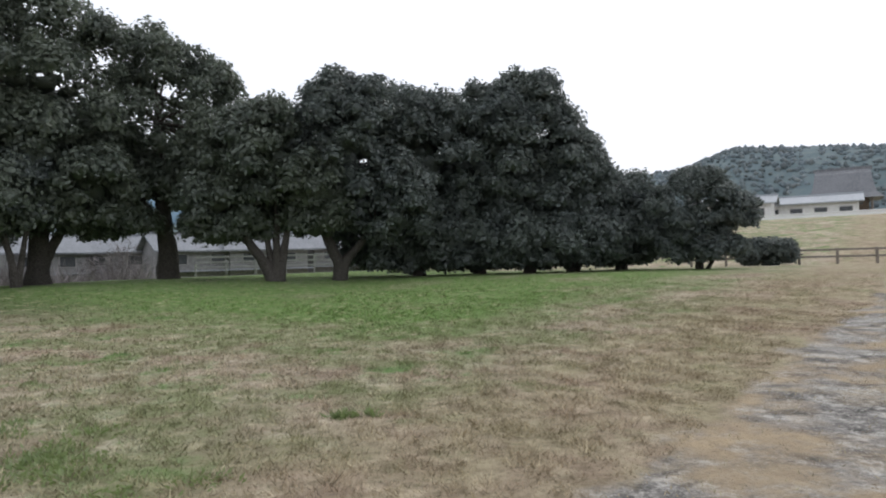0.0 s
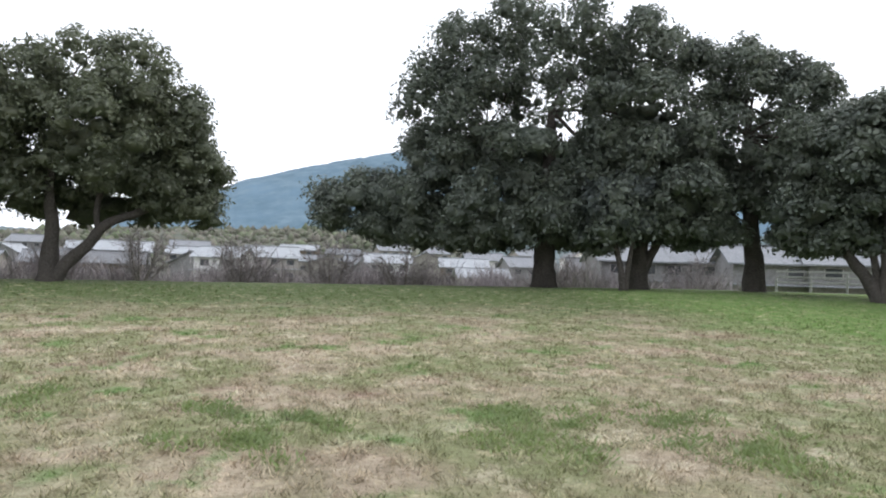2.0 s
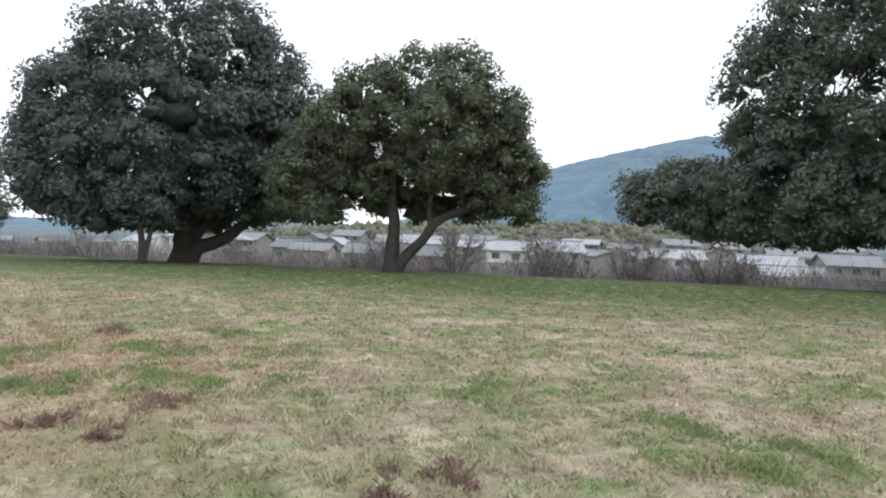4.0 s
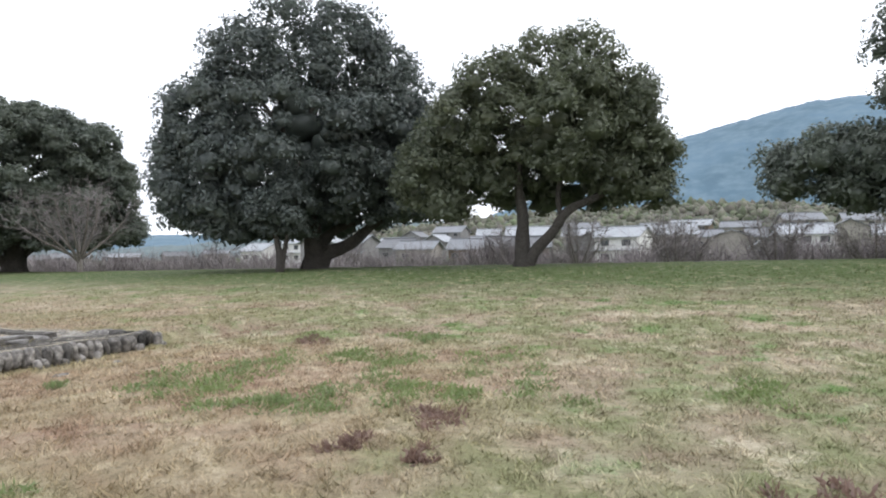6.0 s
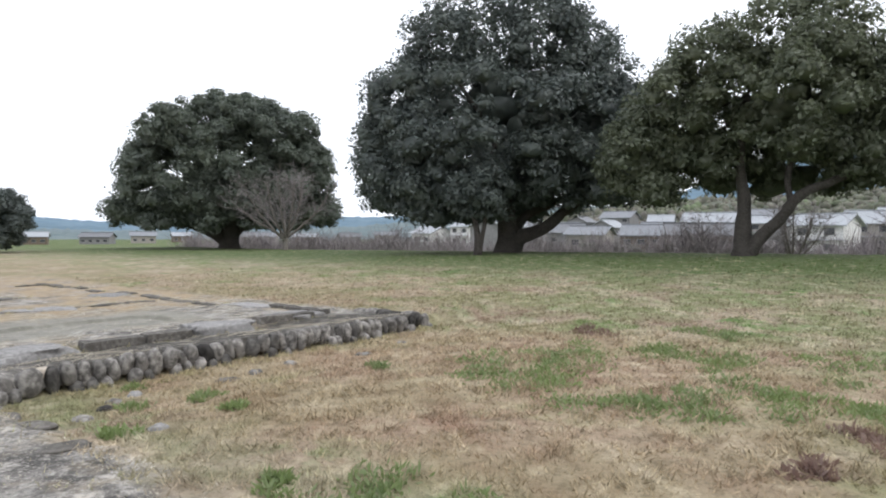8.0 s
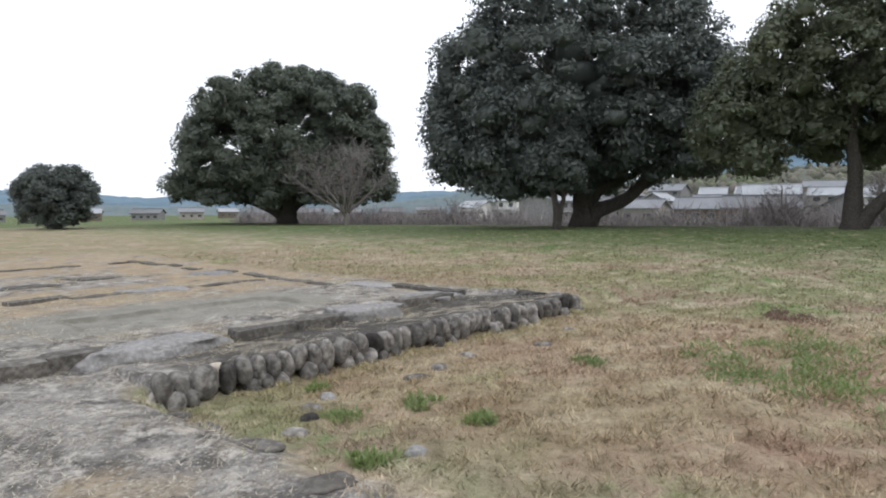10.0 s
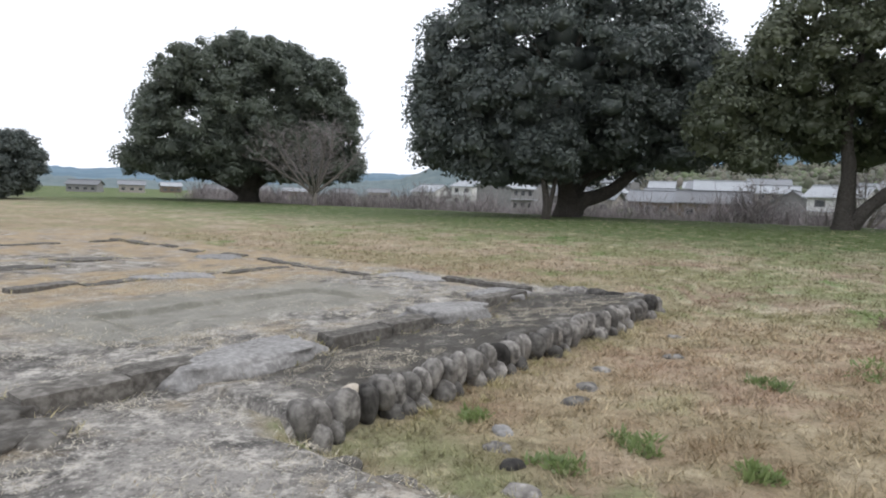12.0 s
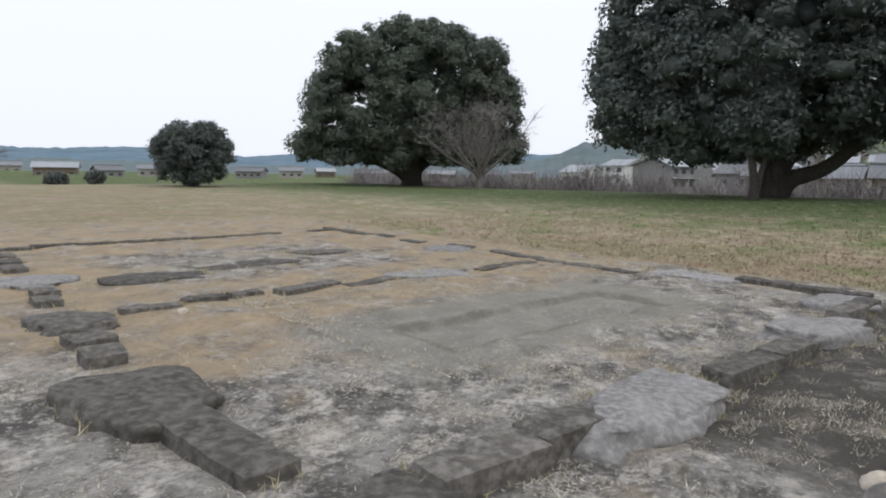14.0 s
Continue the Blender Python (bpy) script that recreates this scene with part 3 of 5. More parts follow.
# ---- trees ----
# the great tree with a low limb reaching aside
tree(-42.0, -3.2, "huge dark evergreen tree with a low spreading limb",
     [([(0, 0, 0), (0.05, 0, 1.2), (-0.2, 0.1, 3.2), (-0.6, 0.2, 6.5)], [0.85, 0.58, 0.5, 0.3]),
      ([(0.3, 0, 0), (0.7, -0.2, 0.8), (2.0, -0.4, 1.35), (3.4, -0.6, 2.5), (5.2, -0.8, 3.6)], [0.5, 0.42, 0.36, 0.28, 0.15]),
      ([(0.2, 0, 0), (0.5, 0.2, 1.4), (1.4, 0.6, 2.3), (3.0, 0.9, 2.9)], [0.4, 0.34, 0.26, 0.14])],
     [(-0.4, 0, 7.4, 7.3, 7.0, 6.0), (-0.8, 0, 12.2, 4.6, 4.6, 3.7), (-4.6, -0.5, 5.2, 4.6, 5.0, 3.8), (3.6, -0.5, 6.6, 4.2, 5.0, 4.0), (1.8, 0, 11.2, 4.4, 4.4, 2.9), (-0.3, 1.5, 8.6, 3.4, 2.6, 3.2), (-2.8, -2.5, 3.2, 4.2, 3.0, 2.4), (-7.2, 0, 3.4, 1.6, 2.0, 1.7), (2.6, -2, 4.4, 4.2, 3.0, 2.4), (5.6, -0.5, 4.4, 3.0, 3.0, 2.4), (4.4, 0, 9.0, 3.4, 3.8, 3.4), (-5.6, 0, 8.4, 2.9, 3.6, 3.0), (-3.2, 0, 11.8, 3.2, 3.8, 2.6), (-7.2, 0, 6.2, 1.8, 2.6, 2.2), (-4.2, 0, 10.6, 2.4, 3.2, 2.4), (4.0, 0, 11.8, 2.6, 3.2, 2.1), (1.4, 0, 13.4, 3.2, 3.4, 2.1), (6.2, 0, 7.6, 2.2, 3.0, 2.4), (-3.6, -1, 2.7, 4.0, 4.0, 1.3), (5.2, -1, 3.5, 3.0, 3.5, 1.3), (0, 3.5, 2.7, 6.5, 3.0, 1.4)],
     1.35, 66000, 0.36, LEAF_DARK, 11, 1.3, 18, open_share=0.12, airy=9.5)
tree(-37.6, -5.0, "slim dark young evergreen beside a huge tree",
     [([(0, 0, 0), (0.05, 0, 0.8), (-0.3, 0, 2.6)], [0.24, 0.17, 0.1]), ([(0.1, 0, 0), (0.25, 0, 0.9), (0.6, 0, 2.6)], [0.16, 0.12, 0.08])],
     [(0, 0, 3.2, 1.9, 1.9, 1.7)], 0.75, 7000, 0.30, LEAF_DARK, 12, 1.3, 5)
# forked tree with an olive crown
tree(-33.2, 6.5, "forked evergreen tree with an open olive green crown",
     [([(0, 0, 0), (-0.05, 0, 0.7), (0.0, 0.1, 2.4), (-0.2, 0.1, 4.2), (0.1, 0.2, 7.0)], [0.55, 0.36, 0.28, 0.2, 0.1]),
      ([(0.15, 0, 0), (0.5, -0.1, 0.65), (1.4, -0.2, 1.6), (2.1, -0.2, 2.6), (3.6, -0.2, 3.3), (5.4, -0.3, 4.4)], [0.34, 0.28, 0.25, 0.22, 0.16, 0.08]),
      ([(1.6, -0.2, 1.9), (1.8, -0.2, 2.1), (1.7, 0.2, 3.6), (2.4, 0.4, 6.0)], [0.16, 0.15, 0.13, 0.08])],
     [(1.7, 0, 6.6, 4.3, 4.8, 3.4), (0.9, 0, 9.5, 2.4, 2.6, 2.0), (3.0, 0, 9.6, 2.1, 2.5, 1.8), (-1.7, 0, 8.9, 1.9, 2.4, 1.6), (5.0, 0, 7.6, 1.8, 2.4, 1.7), (5.9, 0, 5.4, 1.8, 2.2, 1.8), (5.9, 0, 3.5, 1.6, 1.8, 1.3), (-3.2, 0, 6.5, 2.4, 2.8, 2.3), (-4.4, 0, 4.4, 2.2, 2.4, 2.1), (-2.0, 0.5, 4.6, 2.2, 2.2, 2.0), (2.2, 0.5, 6.4, 3.4, 3.0, 2.6), (-3.6, 0, 2.9, 1.7, 2.0, 1.1), (5.0, 0, 4.0, 2.2, 2.2, 1.5), (1.8, 2.4, 4.6, 4.2, 2.0, 1.6), (1.5, 2.6, 3.5, 4.6, 2.0, 1.2)],
     1.0, 40000, 0.30, LEAF_OLIVE, 13, 2.0, 20, open_share=0.1, airy=8.6)
# the tall pair
tree(-22.5, 27.2, "tall broad evergreen tree with low hanging boughs",
     [([(0, 0, 0), (0, 0, 1.2), (0.1, 0, 3.5), (0.2, 0, 9.5)], [0.8, 0.56, 0.5, 0.2]), ([(0, 0, 0.4), (0, 0, 2.4), (-1.6, 0, 5.0), (-3.4, 0, 8.5)], [0.4, 0.36, 0.28, 0.1])],
     [(-0.6, 0, 8.4, 7.0, 6.4, 5.4), (0.2, 0, 13.0, 4.8, 4.8, 3.2), (-5.2, 0, 9.2, 3.9, 4.2, 4.4), (-3.2, 0, 12.4, 3.8, 4.2, 3.3), (-3.4, -2, 4.2, 4.4, 3.4, 2.9), (-9.4, -0.5, 4.4, 2.9, 3.0, 2.3), (-11.6, -0.5, 4.1, 2.4, 2.4, 1.8), (-6.4, 0, 10.0, 2.8, 3.4, 2.6), (-4.6, 0, 13.0, 2.6, 3.2, 2.2), (-6.8, 0, 4.2, 3.4, 3.4, 2.6), (2.8, -2.5, 4.0, 3.4, 3.0, 2.6), (-1.0, -2.5, 3.4, 3.6, 2.6, 2.0), (5.0, 0, 8.6, 3.2, 3.6, 4.4), (-6.5, -0.5, 2.9, 4.6, 3.0, 1.5), (0.5, 3, 3.2, 6, 2.5, 1.5), (3.6, -1, 3.0, 2.6, 2.4, 1.4), (-3.0, -1.8, 2.5, 3.0, 2.4, 1.1), (2.2, -1.6, 2.5, 2.6, 2.0, 1.1), (0, 1.8, 7.2, 3.0, 2.4, 3.0)],
     1.2, 62000, 0.35, LEAF, 14, 1.3, 26, open_share=0.15, airy=8.0)
tree(-18.3, 29.6, "tall evergreen tree in a close row of trees",
     [([(0, 0, 0), (0, 0, 1.2), (0.1, 0, 3.6), (0.3, 0, 8.5)], [0.62, 0.42, 0.36, 0.18]), ([(0.1, 0, 0), (0.3, 0, 1.1), (0.9, 0, 2.4), (1.7, 0, 4.2)], [0.3, 0.25, 0.2, 0.1])],
     [(0.4, 0, 8.0, 4.4, 4.6, 5.6), (0.6, 0, 12.0, 3.0, 3.2, 2.8), (1.8, -1, 4.4, 3.0, 3.2, 2.6), (-1.6, -1, 5.0, 2.8, 3.2, 3.0), (2.6, 0, 3.0, 2.6, 2.4, 1.3), (-1.8, 0, 3.0, 2.4, 2.4, 1.3)],
     1.15, 36000, 0.35, LEAF, 15, 1.5, 14, open_share=0.1, airy=9.0)
tree(-17.5, 26.8, "slim multi-stemmed dark evergreen under taller trees",
     [([(0, 0, 0), (-0.1, 0, 0.9), (-0.5, 0, 2.6)], [0.2, 0.15, 0.09]), ([(0.1, 0, 0), (0.2, 0, 1.0), (0.5, 0, 2.8)], [0.16, 0.12, 0.08])],
     [(-0.3, 0, 3.9, 2.2, 2.0, 2.1)], 0.8, 8000, 0.30, LEAF_DARK, 16, 1.4, 4)
tree(-14.1, 33.6, "evergreen tree with a thick upright trunk",
     [([(0, 0, 0), (0, 0, 1.4), (-0.2, 0, 3.4), (-0.4, 0, 8.0)], [0.66, 0.46, 0.4, 0.18]), ([(-0.1, 0, 1.8), (-0.3, 0, 2.4), (-1.4, 0, 4.4), (-2.6, 0, 6.0)], [0.24, 0.22, 0.18, 0.08])],
     [(0.6, 0, 8.0, 4.2, 4.2, 4.6), (-0.6, 0, 11.2, 2.6, 2.8, 1.9), (2.6, -0.5, 4.6, 3.4, 3.2, 2.9), (-2.4, 0, 6.6, 2.2, 2.6, 2.4), (1.6, 0, 9.6, 2.2, 2.6, 1.9), (3.8, 0, 6.6, 2.0, 2.6, 2.2), (3.2, 0, 3.0, 3.0, 2.6, 1.5), (-2.6, 0.5, 4.0, 2.0, 2.4, 1.8)],
     1.1, 34000, 0.35, LEAF, 17, 2.1, 14, open_share=0.1, airy=7.5)
tree(-8.0, 31.1, "evergreen tree with several stems from the ground",
     [([(0, 0, 0), (-0.5, 0, 0.9), (-1.2, 0, 1.9), (-2.0, 0, 3.5)], [0.36, 0.26, 0.2, 0.1]), ([(0, 0, 0), (0.1, 0, 1.0), (0.1, 0, 3.2)], [0.32, 0.22, 0.12]), ([(0.2, 0, 0), (0.4, 0, 1.2), (0.8, 0, 3.2)], [0.3, 0.2, 0.1]), ([(0, 0.1, 0), (-0.2, 0.1, 1.1), (-0.5, 0, 3.0)], [0.24, 0.16, 0.1])],
     [(-0.6, 0, 5.6, 3.2, 3.2, 2.9), (-0.4, 0, 7.4, 2.1, 2.4, 1.5), (-2.4, -0.4, 3.6, 2.2, 2.0, 1.9), (2.0, 0, 4.2, 2.0, 2.0, 2.2), (-1.8, 0, 2.7, 2.6, 1.8, 1.2), (1.8, 0.5, 2.9, 1.8, 1.8, 1.2)],
     1.0, 20000, 0.34, LEAF, 18, 1.9, 6)
tree(-5.2, 32.8, "evergreen tree with a forked trunk and pale limb scars",
     [([(0, 0, 0), (0, 0, 0.8), (-0.5, 0, 1.9), (-1.2, 0, 3.8)], [0.42, 0.32, 0.24, 0.12]), ([(0.1, 0, 0), (0.3, 0, 0.9), (1.0, 0, 1.7), (1.8, 0, 2.8)], [0.3, 0.26, 0.18, 0.1])],
     [(0.4, 0, 6.4, 3.9, 3.8, 3.9), (0.6, 0, 8.8, 2.6, 2.8, 1.9), (-2.0, 0, 5.4, 2.4, 2.4, 2.8), (2.6, -0.5, 3.6, 2.6, 2.6, 2.6), (-1.6, 0.8, 3.3, 2.0, 2.0, 1.4)],
     1.1, 28000, 0.35, LEAF_DARK, 19, 1.9, 7)
# the dense grove
for gx0, gy0, hh, wide, sd in ((-1.4, 36.5, 10.9, 4.4, 31), (2.0, 37.0, 10.9, 4.4, 32), (4.7, 36.2, 11.4, 3.7, 33), (7.3, 37.0, 8.2, 3.2, 34), (10.3, 38.2, 5.9, 2.8, 35)):
    tree(gx0, gy0, "dark evergreen tree in a dense grove",
         [([(0, 0, 0), (0.1, 0, 1.0), (0, 0, hh * 0.55)], [0.42, 0.3, 0.16])],
         [(0, 0, hh * 0.54, wide, wide, hh * 0.47), (0.2, 0, hh * 0.78, wide * 0.7, wide * 0.7, hh * 0.22), (-wide * 0.3, -1.2, 1.9, wide * 0.85, 2.2, 2.0), (wide * 0.45, -1.2, 1.8, wide * 0.7, 2.0, 1.9), (0, 0.5, 0.9, wide * 0.95, 2.0, 1.0)],
         1.1, int(2600 * hh), 0.36, LEAF_DARK, sd, 0.1, 5)
tree(13.2, 34.0, "rounded bushy evergreen at the end of the grove",
     [([(0, 0, 0), (0.1, 0, 0.8), (0.1, 0, 3.0)], [0.24, 0.17, 0.1]), ([(0.3, 0, 0), (0.9, 0, 0.9), (1.3, 0, 2.2)], [0.13, 0.1, 0.06])],
     [(-0.2, 0, 3.0, 2.7, 2.6, 2.3), (0.2, 0, 4.5, 1.5, 1.6, 1.0), (-1.2, 0, 1.6, 1.8, 1.8, 1.4), (2.0, 0, 2.9, 1.3, 1.4, 1.2), (0.2, -0.5, 1.0, 2.4, 1.6, 1.0)],
     0.75, 22000, 0.26, LEAF_DARK, 36, 0.5, 5)
# trees at the far side of the lawn
tree(-62.0, -26.6, "wide umbrella-shaped evergreen tree with a skirted crown",
     [([(0, 0, 0), (0, 0, 1.4), (0.2, 0, 3.0), (0.3, 0, 7.0)], [1.0, 0.75, 0.6, 0.3]), ([(-0.2, 0, 0.1), (-0.8, -0.2, 0.9), (-2.2, -0.4, 1.6), (-4.2, -0.6, 2.4)], [0.5, 0.42, 0.34, 0.18]), ([(0.2, 0, 0.6), (0.8, 0, 1.6), (2.2, 0, 2.6), (4.0, 0, 3.8)], [0.4, 0.36, 0.3, 0.15])],
     [(-0.1, 0, 5.5, 9.6, 8.0, 8.7), (-7.0, 0, 6.2, 2.6, 4.0, 3.6), (7.0, 0, 6.9, 2.7, 4.0, 3.8), (-4.7, 0, 9.8, 3.6, 4.0, 3.0), (5.0, 0, 10.0, 3.7, 4.0, 3.1), (0, -3, 4.2, 6.2, 4.0, 2.8), (-8.7, 0, 3.1, 1.9, 2.6, 1.6), (8.4, 0, 3.5, 1.9, 3.0, 1.9), (-5.6, 0, 2.7, 4.4, 4.0, 1.3), (5.4, 0, 2.7, 4.0, 4.0, 1.4), (0, 5, 2.7, 8.0, 3.0, 1.3), (0.4, 0, 11.6, 4.6, 4.0, 2.6), (0.5, -1.0, 7.0, 4.6, 3.6, 3.4)],
     1.15, 66000, 0.40, LEAF, 41, 1.7, 12)
tree(-49.0, -38.9, "round clipped-looking evergreen standing alone",
     [([(0, 0, 0), (0, 0, 0.8), (0, 0, 2.6)], [0.3, 0.22, 0.12])],
     [(0, 0, 2.4, 3.1, 3.1, 1.9), (0.1, 0, 3.3, 2.4, 2.4, 1.5), (-0.2, 0, 1.2, 2.6, 2.6, 1.4)],
     0.75, 17000, 0.30, LEAF_DARK, 42, 0.15, 3)


def bare_tree(x, y, height, spread, seed, label, z=None, stems=7):
    e = thing_at("bare_tree", x, y, label, "tree", "bare winter trees", z=z)
    r = np.random.default_rng(seed)
    part("trunk", tube("trunk", [(0, 0, -0.3), (0, 0, height * 0.16)], [height * 0.035, height * 0.026], BARK_PALE, 8, 0.1, seed), e)
    twigs = []
    for k in range(stems):
        an = 6.28 * k / stems + r.uniform(-0.3, 0.3)
        out = Vector((math.cos(an), math.sin(an) * 0.8, 0))
        lean = r.uniform(0.25, 1.0)
        s = Vector((0, 0, height * r.uniform(0.08, 0.16)))
        tip = out * spread * lean + Vector((0, 0, height * (1.0 - 0.38 * lean * lean) * r.uniform(0.85, 1.0)))
        mid = s.lerp(tip, 0.5) + out * spread * 0.10
        part("limb", tube("limb", [s, mid, tip], [height * 0.018, height * 0.010, 0.012], BARK_PALE, 5, 0.1, seed + k), e)
        for j in range(44):
            f = r.uniform(0.25, 1.0)
            base = s.lerp(mid, f * 2) if f < 0.5 else mid.lerp(tip, f * 2 - 1)
            d = (out * r.uniform(-0.2, 1) + Vector((r.normal() * 0.6, r.normal() * 0.6, r.uniform(0.1, 1.0)))).normalized()
            ln = height * r.uniform(0.10, 0.24)
            twigs.append((base, d, ln))
            for i in range(5):
                d2 = (d + Vector((r.normal(), r.normal(), r.normal())) * 0.5).normalized()
                twigs.append((base + d * ln * r.uniform(0.3, 1), d2, ln * r.uniform(0.35, 0.7)))
    v = []
    for p, d, ln in twigs:
        sd = d.cross(Vector((r.normal(), r.normal(), r.normal()))).normalized() * max(0.016, ln * 0.013)
        v += [p - sd, p + sd, p + d * ln]
    part("twig_spray", mesh_fast("twig_spray", np.array(v), 3, TWIG), e)
    return e


bare_tree(-54.6, -19.5, 6.6, 4.2, 61, "leafless grey tree in front of an evergreen", stems=11)
bare_tree(-50, -60, 4.6, 3.2, 62, "leafless tree at the far edge of the lawn", stems=9)

# clipped hedge and small shrubs
hedge = thing_at("hedge_shrub", 19.3, 39.2, "dense dark clipped shrub behind a wooden rail", "shrub")
hm, _ = crown_mesh([(0, 0, 0.85, 1.8, 1.0, 1.05), (-0.9, 0, 0.8, 0.9, 0.9, 0.95), (0.9, 0, 0.8, 1.0, 0.9, 0.9)], 0.5, 9000, 0.2, LEAF_DARK, 71, 0.0)
part("foliage", hm, hedge)
part("stem", tube("stem", [(0, 0, -0.2), (0, 0, 0.6)], [0.1, 0.06], BARK, 6), hedge)
for k, (sx, sy) in enumerate(((-55, -56), (-56, -53), (-62, 8.5), (-60, 5.0))):
    sh = thing_at("shrub", sx, sy, "small round dark shrub at the lawn's edge", "shrub", "small shrubs")
    hm, _ = crown_mesh([(0, 0, 0.7, 1.0, 1.0, 0.8)] if k < 2 else [(0, 0, 1.9, 2.0, 1.6, 1.7)], 0.45, 2200, 0.2, LEAF_OLIVE if k > 1 else LEAF_DARK, 72 + k, 0.0)
    part("foliage", hm, sh)
    part("stem", tube("stem", [(0, 0, -0.2), (0, 0, 0.6)], [0.08, 0.05], BARK, 6), sh)

# ---- bare thicket along the river bank ----
tv = []
r = np.random.default_rng(81)
for k in range(1300):
    aa, bb = r.uniform(43, 64), r.uniform(-42, 72)
    cx, cy = to_xy(aa, bb)
    cz = float(ground_z(cx, cy)) - 0.2
    n = 120
    hgt = r.uniform(2.4, 4.6) + 1.3 * float(waves(cx, cy, 9.0, 23))
    d = r.normal(size=(n, 3)) * np.array([0.55, 0.55, 0.15]) + np.array([0, 0, 0.9])
    d /= np.linalg.norm(d, axis=1)[:, None]
    p = np.array([cx, cy, cz]) + np.c_[r.normal(size=(n, 2)) * 0.8, r.uniform(0, hgt * 0.55, n)]
    ln = (hgt * r.uniform(0.25, 0.6, n))[:, None]
    sd = np.cross(d, unit(n, r)) * 0.038
    tv.append(np.stack([p - sd, p + sd, p + d * ln], 1).reshape(-1, 3))
tagged(new("thicket", mesh_fast("thicket", np.concatenate(tv), 3, BRUSH)), "bare grey brown winter thicket on the river bank", "thicket", kind="stuff")
for k, (aa, bb, hh) in enumerate(((42, 0, 4.8), (43, -6, 4.6), (44, -12, 5.2), (43, -17, 4.4), (45, 6, 4.8), (46, 20, 4.6), (46, -40, 5), (45, 34, 4.4))):
    cx, cy = to_xy(aa, bb)
    bare_tree(cx, cy, hh, 2.4, 90 + k, "small leafless tree on the river bank", stems=8)


# ---- houses ----
def gable_roof(name, w, d, rise, over, thick, material):
    """Two pitched slabs meeting at the ridge, which runs along x."""
    bm = bmesh.new()
    x, y = w / 2 + over, d / 2 + over
    drop = rise * over / (d / 2)
    for s in (-1, 1):
        lo = [bm.verts.new((q, s * y, -drop)) for q in (-x, x)] + [bm.verts.new((q, 0, rise)) for q in (x, -x)]
        hi = [bm.verts.new((v.co.x, v.co.y, v.co.z + thick)) for v in lo]
        bm.faces.new(lo)
        bm.faces.new(hi)
        for i in range(4):
            j = (i + 1) % 4
            bm.faces.new((lo[i], lo[j], hi[j], hi[i]))
    box_bm(bm, (-x, -0.18, rise + thick - 0.05), (x, 0.18, rise + thick + 0.16))
    bmesh.ops.recalc_face_normals(bm, faces=bm.faces[:])
    me = bpy.data.meshes.new(name)
    bm.to_mesh(me)
    bm.free()
    me.materials.append(material)
    return me


def house(x, y, w, d, h, rise, wall, roof, label, turn, z=None, storeys=2, name="house"):
    e = thing_at(name, x, y, label, "house", "houses of the town", turn, z)
    bm = bmesh.new()
    vs = box_bm(bm, (-w / 2, -d / 2, -1.0), (w / 2, d / 2, h))
    for s in (-1, 1):
        f = [bm.verts.new((s * w / 2, -d / 2, h)), bm.verts.new((s * w / 2, d / 2, h)), bm.verts.new((s * w / 2, 0, h + rise - 0.03))]
        bm.faces.new(f)
    me = bpy.data.meshes.new("wall")
    bm.to_mesh(me)
    bm.free()
    me.materials.append(wall)
    part("wall", me, e)
    part("roof", gable_roof("roof", w, d, rise, 0.6, 0.16, roof), e, "", pose(0, 0, h))
    if storeys == 2:
        part("eave", box_mesh("eave", (-w / 2 - 0.5, -d / 2 - 0.9, h * 0.5), (w / 2 + 0.5, -d / 2, h * 0.5 + 0.16), roof, 0.04), e)
    n = max(2, int(w / 2.6))
    wm = box_mesh("window", (-0.75, -0.05, -0.55), (0.75, 0.05, 0.55), FRAME_MAT, 0.02)
    pm = box_mesh("pane", (-0.66, -0.03, -0.46), (0.66, 0.03, 0.46), GLASS)
    for s in range(storeys):
        for k in range(n):
            wx = (k + 0.5) / n * w - w / 2
            o = part("window", wm, e, "", pose(wx, -d / 2 - 0.03, h * (0.28 + 0.5 * s) if storeys == 2 else h * 0.5))
            part("pane", pm, o, "", pose(0, -0.04, 0))
    return e


r = np.random.default_rng(101)
for row, (aa, zz) in enumerate(((108, -1.6), (130, -1.2), (158, 0.2), (195, 2.6))):
    bb = -95.0 + row * 4
    while bb < (95 if row else 62):
        w = r.uniform(6.5, 10.5)
        cx, cy = to_xy(aa + r.uniform(-5, 5), bb)
        two = r.uniform() < 0.6
        face = TURN_AB - 90 + (r.uniform(-16, 16) if r.uniform() < 0.75 else 90)
        wall, roof = WALL_MATS[int(r.choice(4, p=[0.42, 0.36, 0.12, 0.10]))], ROOF_MATS[int(r.choice(3, p=[0.45, 0.4, 0.15]))]
        house(cx, cy, w, r.uniform(6, 8), (4.5 if two else 3.0) * r.uniform(0.92, 1.08), r.uniform(1.3, 1.9), wall, roof,
              ("two-storey" if two else "low") + " plastered house with a grey tiled roof", face, zz + r.uniform(-0.4, 0.4), 2 if two else 1)
        bb += w + (r.uniform(5, 16) if row == 0 else r.uniform(2, 8))

# houses beyond the far end of the lawn
for k in range(16):
    an = radians(96 + k * 3.4 + r.uniform(-0.8, 0.8))
    dist = r.uniform(210, 330)
    house(-8 - math.sin(an) * dist, -11 + math.cos(an) * dist, r.uniform(8, 13), 7, r.uniform(2.8, 4.0), 1.4, WALL_MATS[k % 3], ROOF_MATS[(k * 2) % 3],
          "distant low house with a grey roof", math.degrees(an) + r.uniform(-20, 20), -3.4, 1)

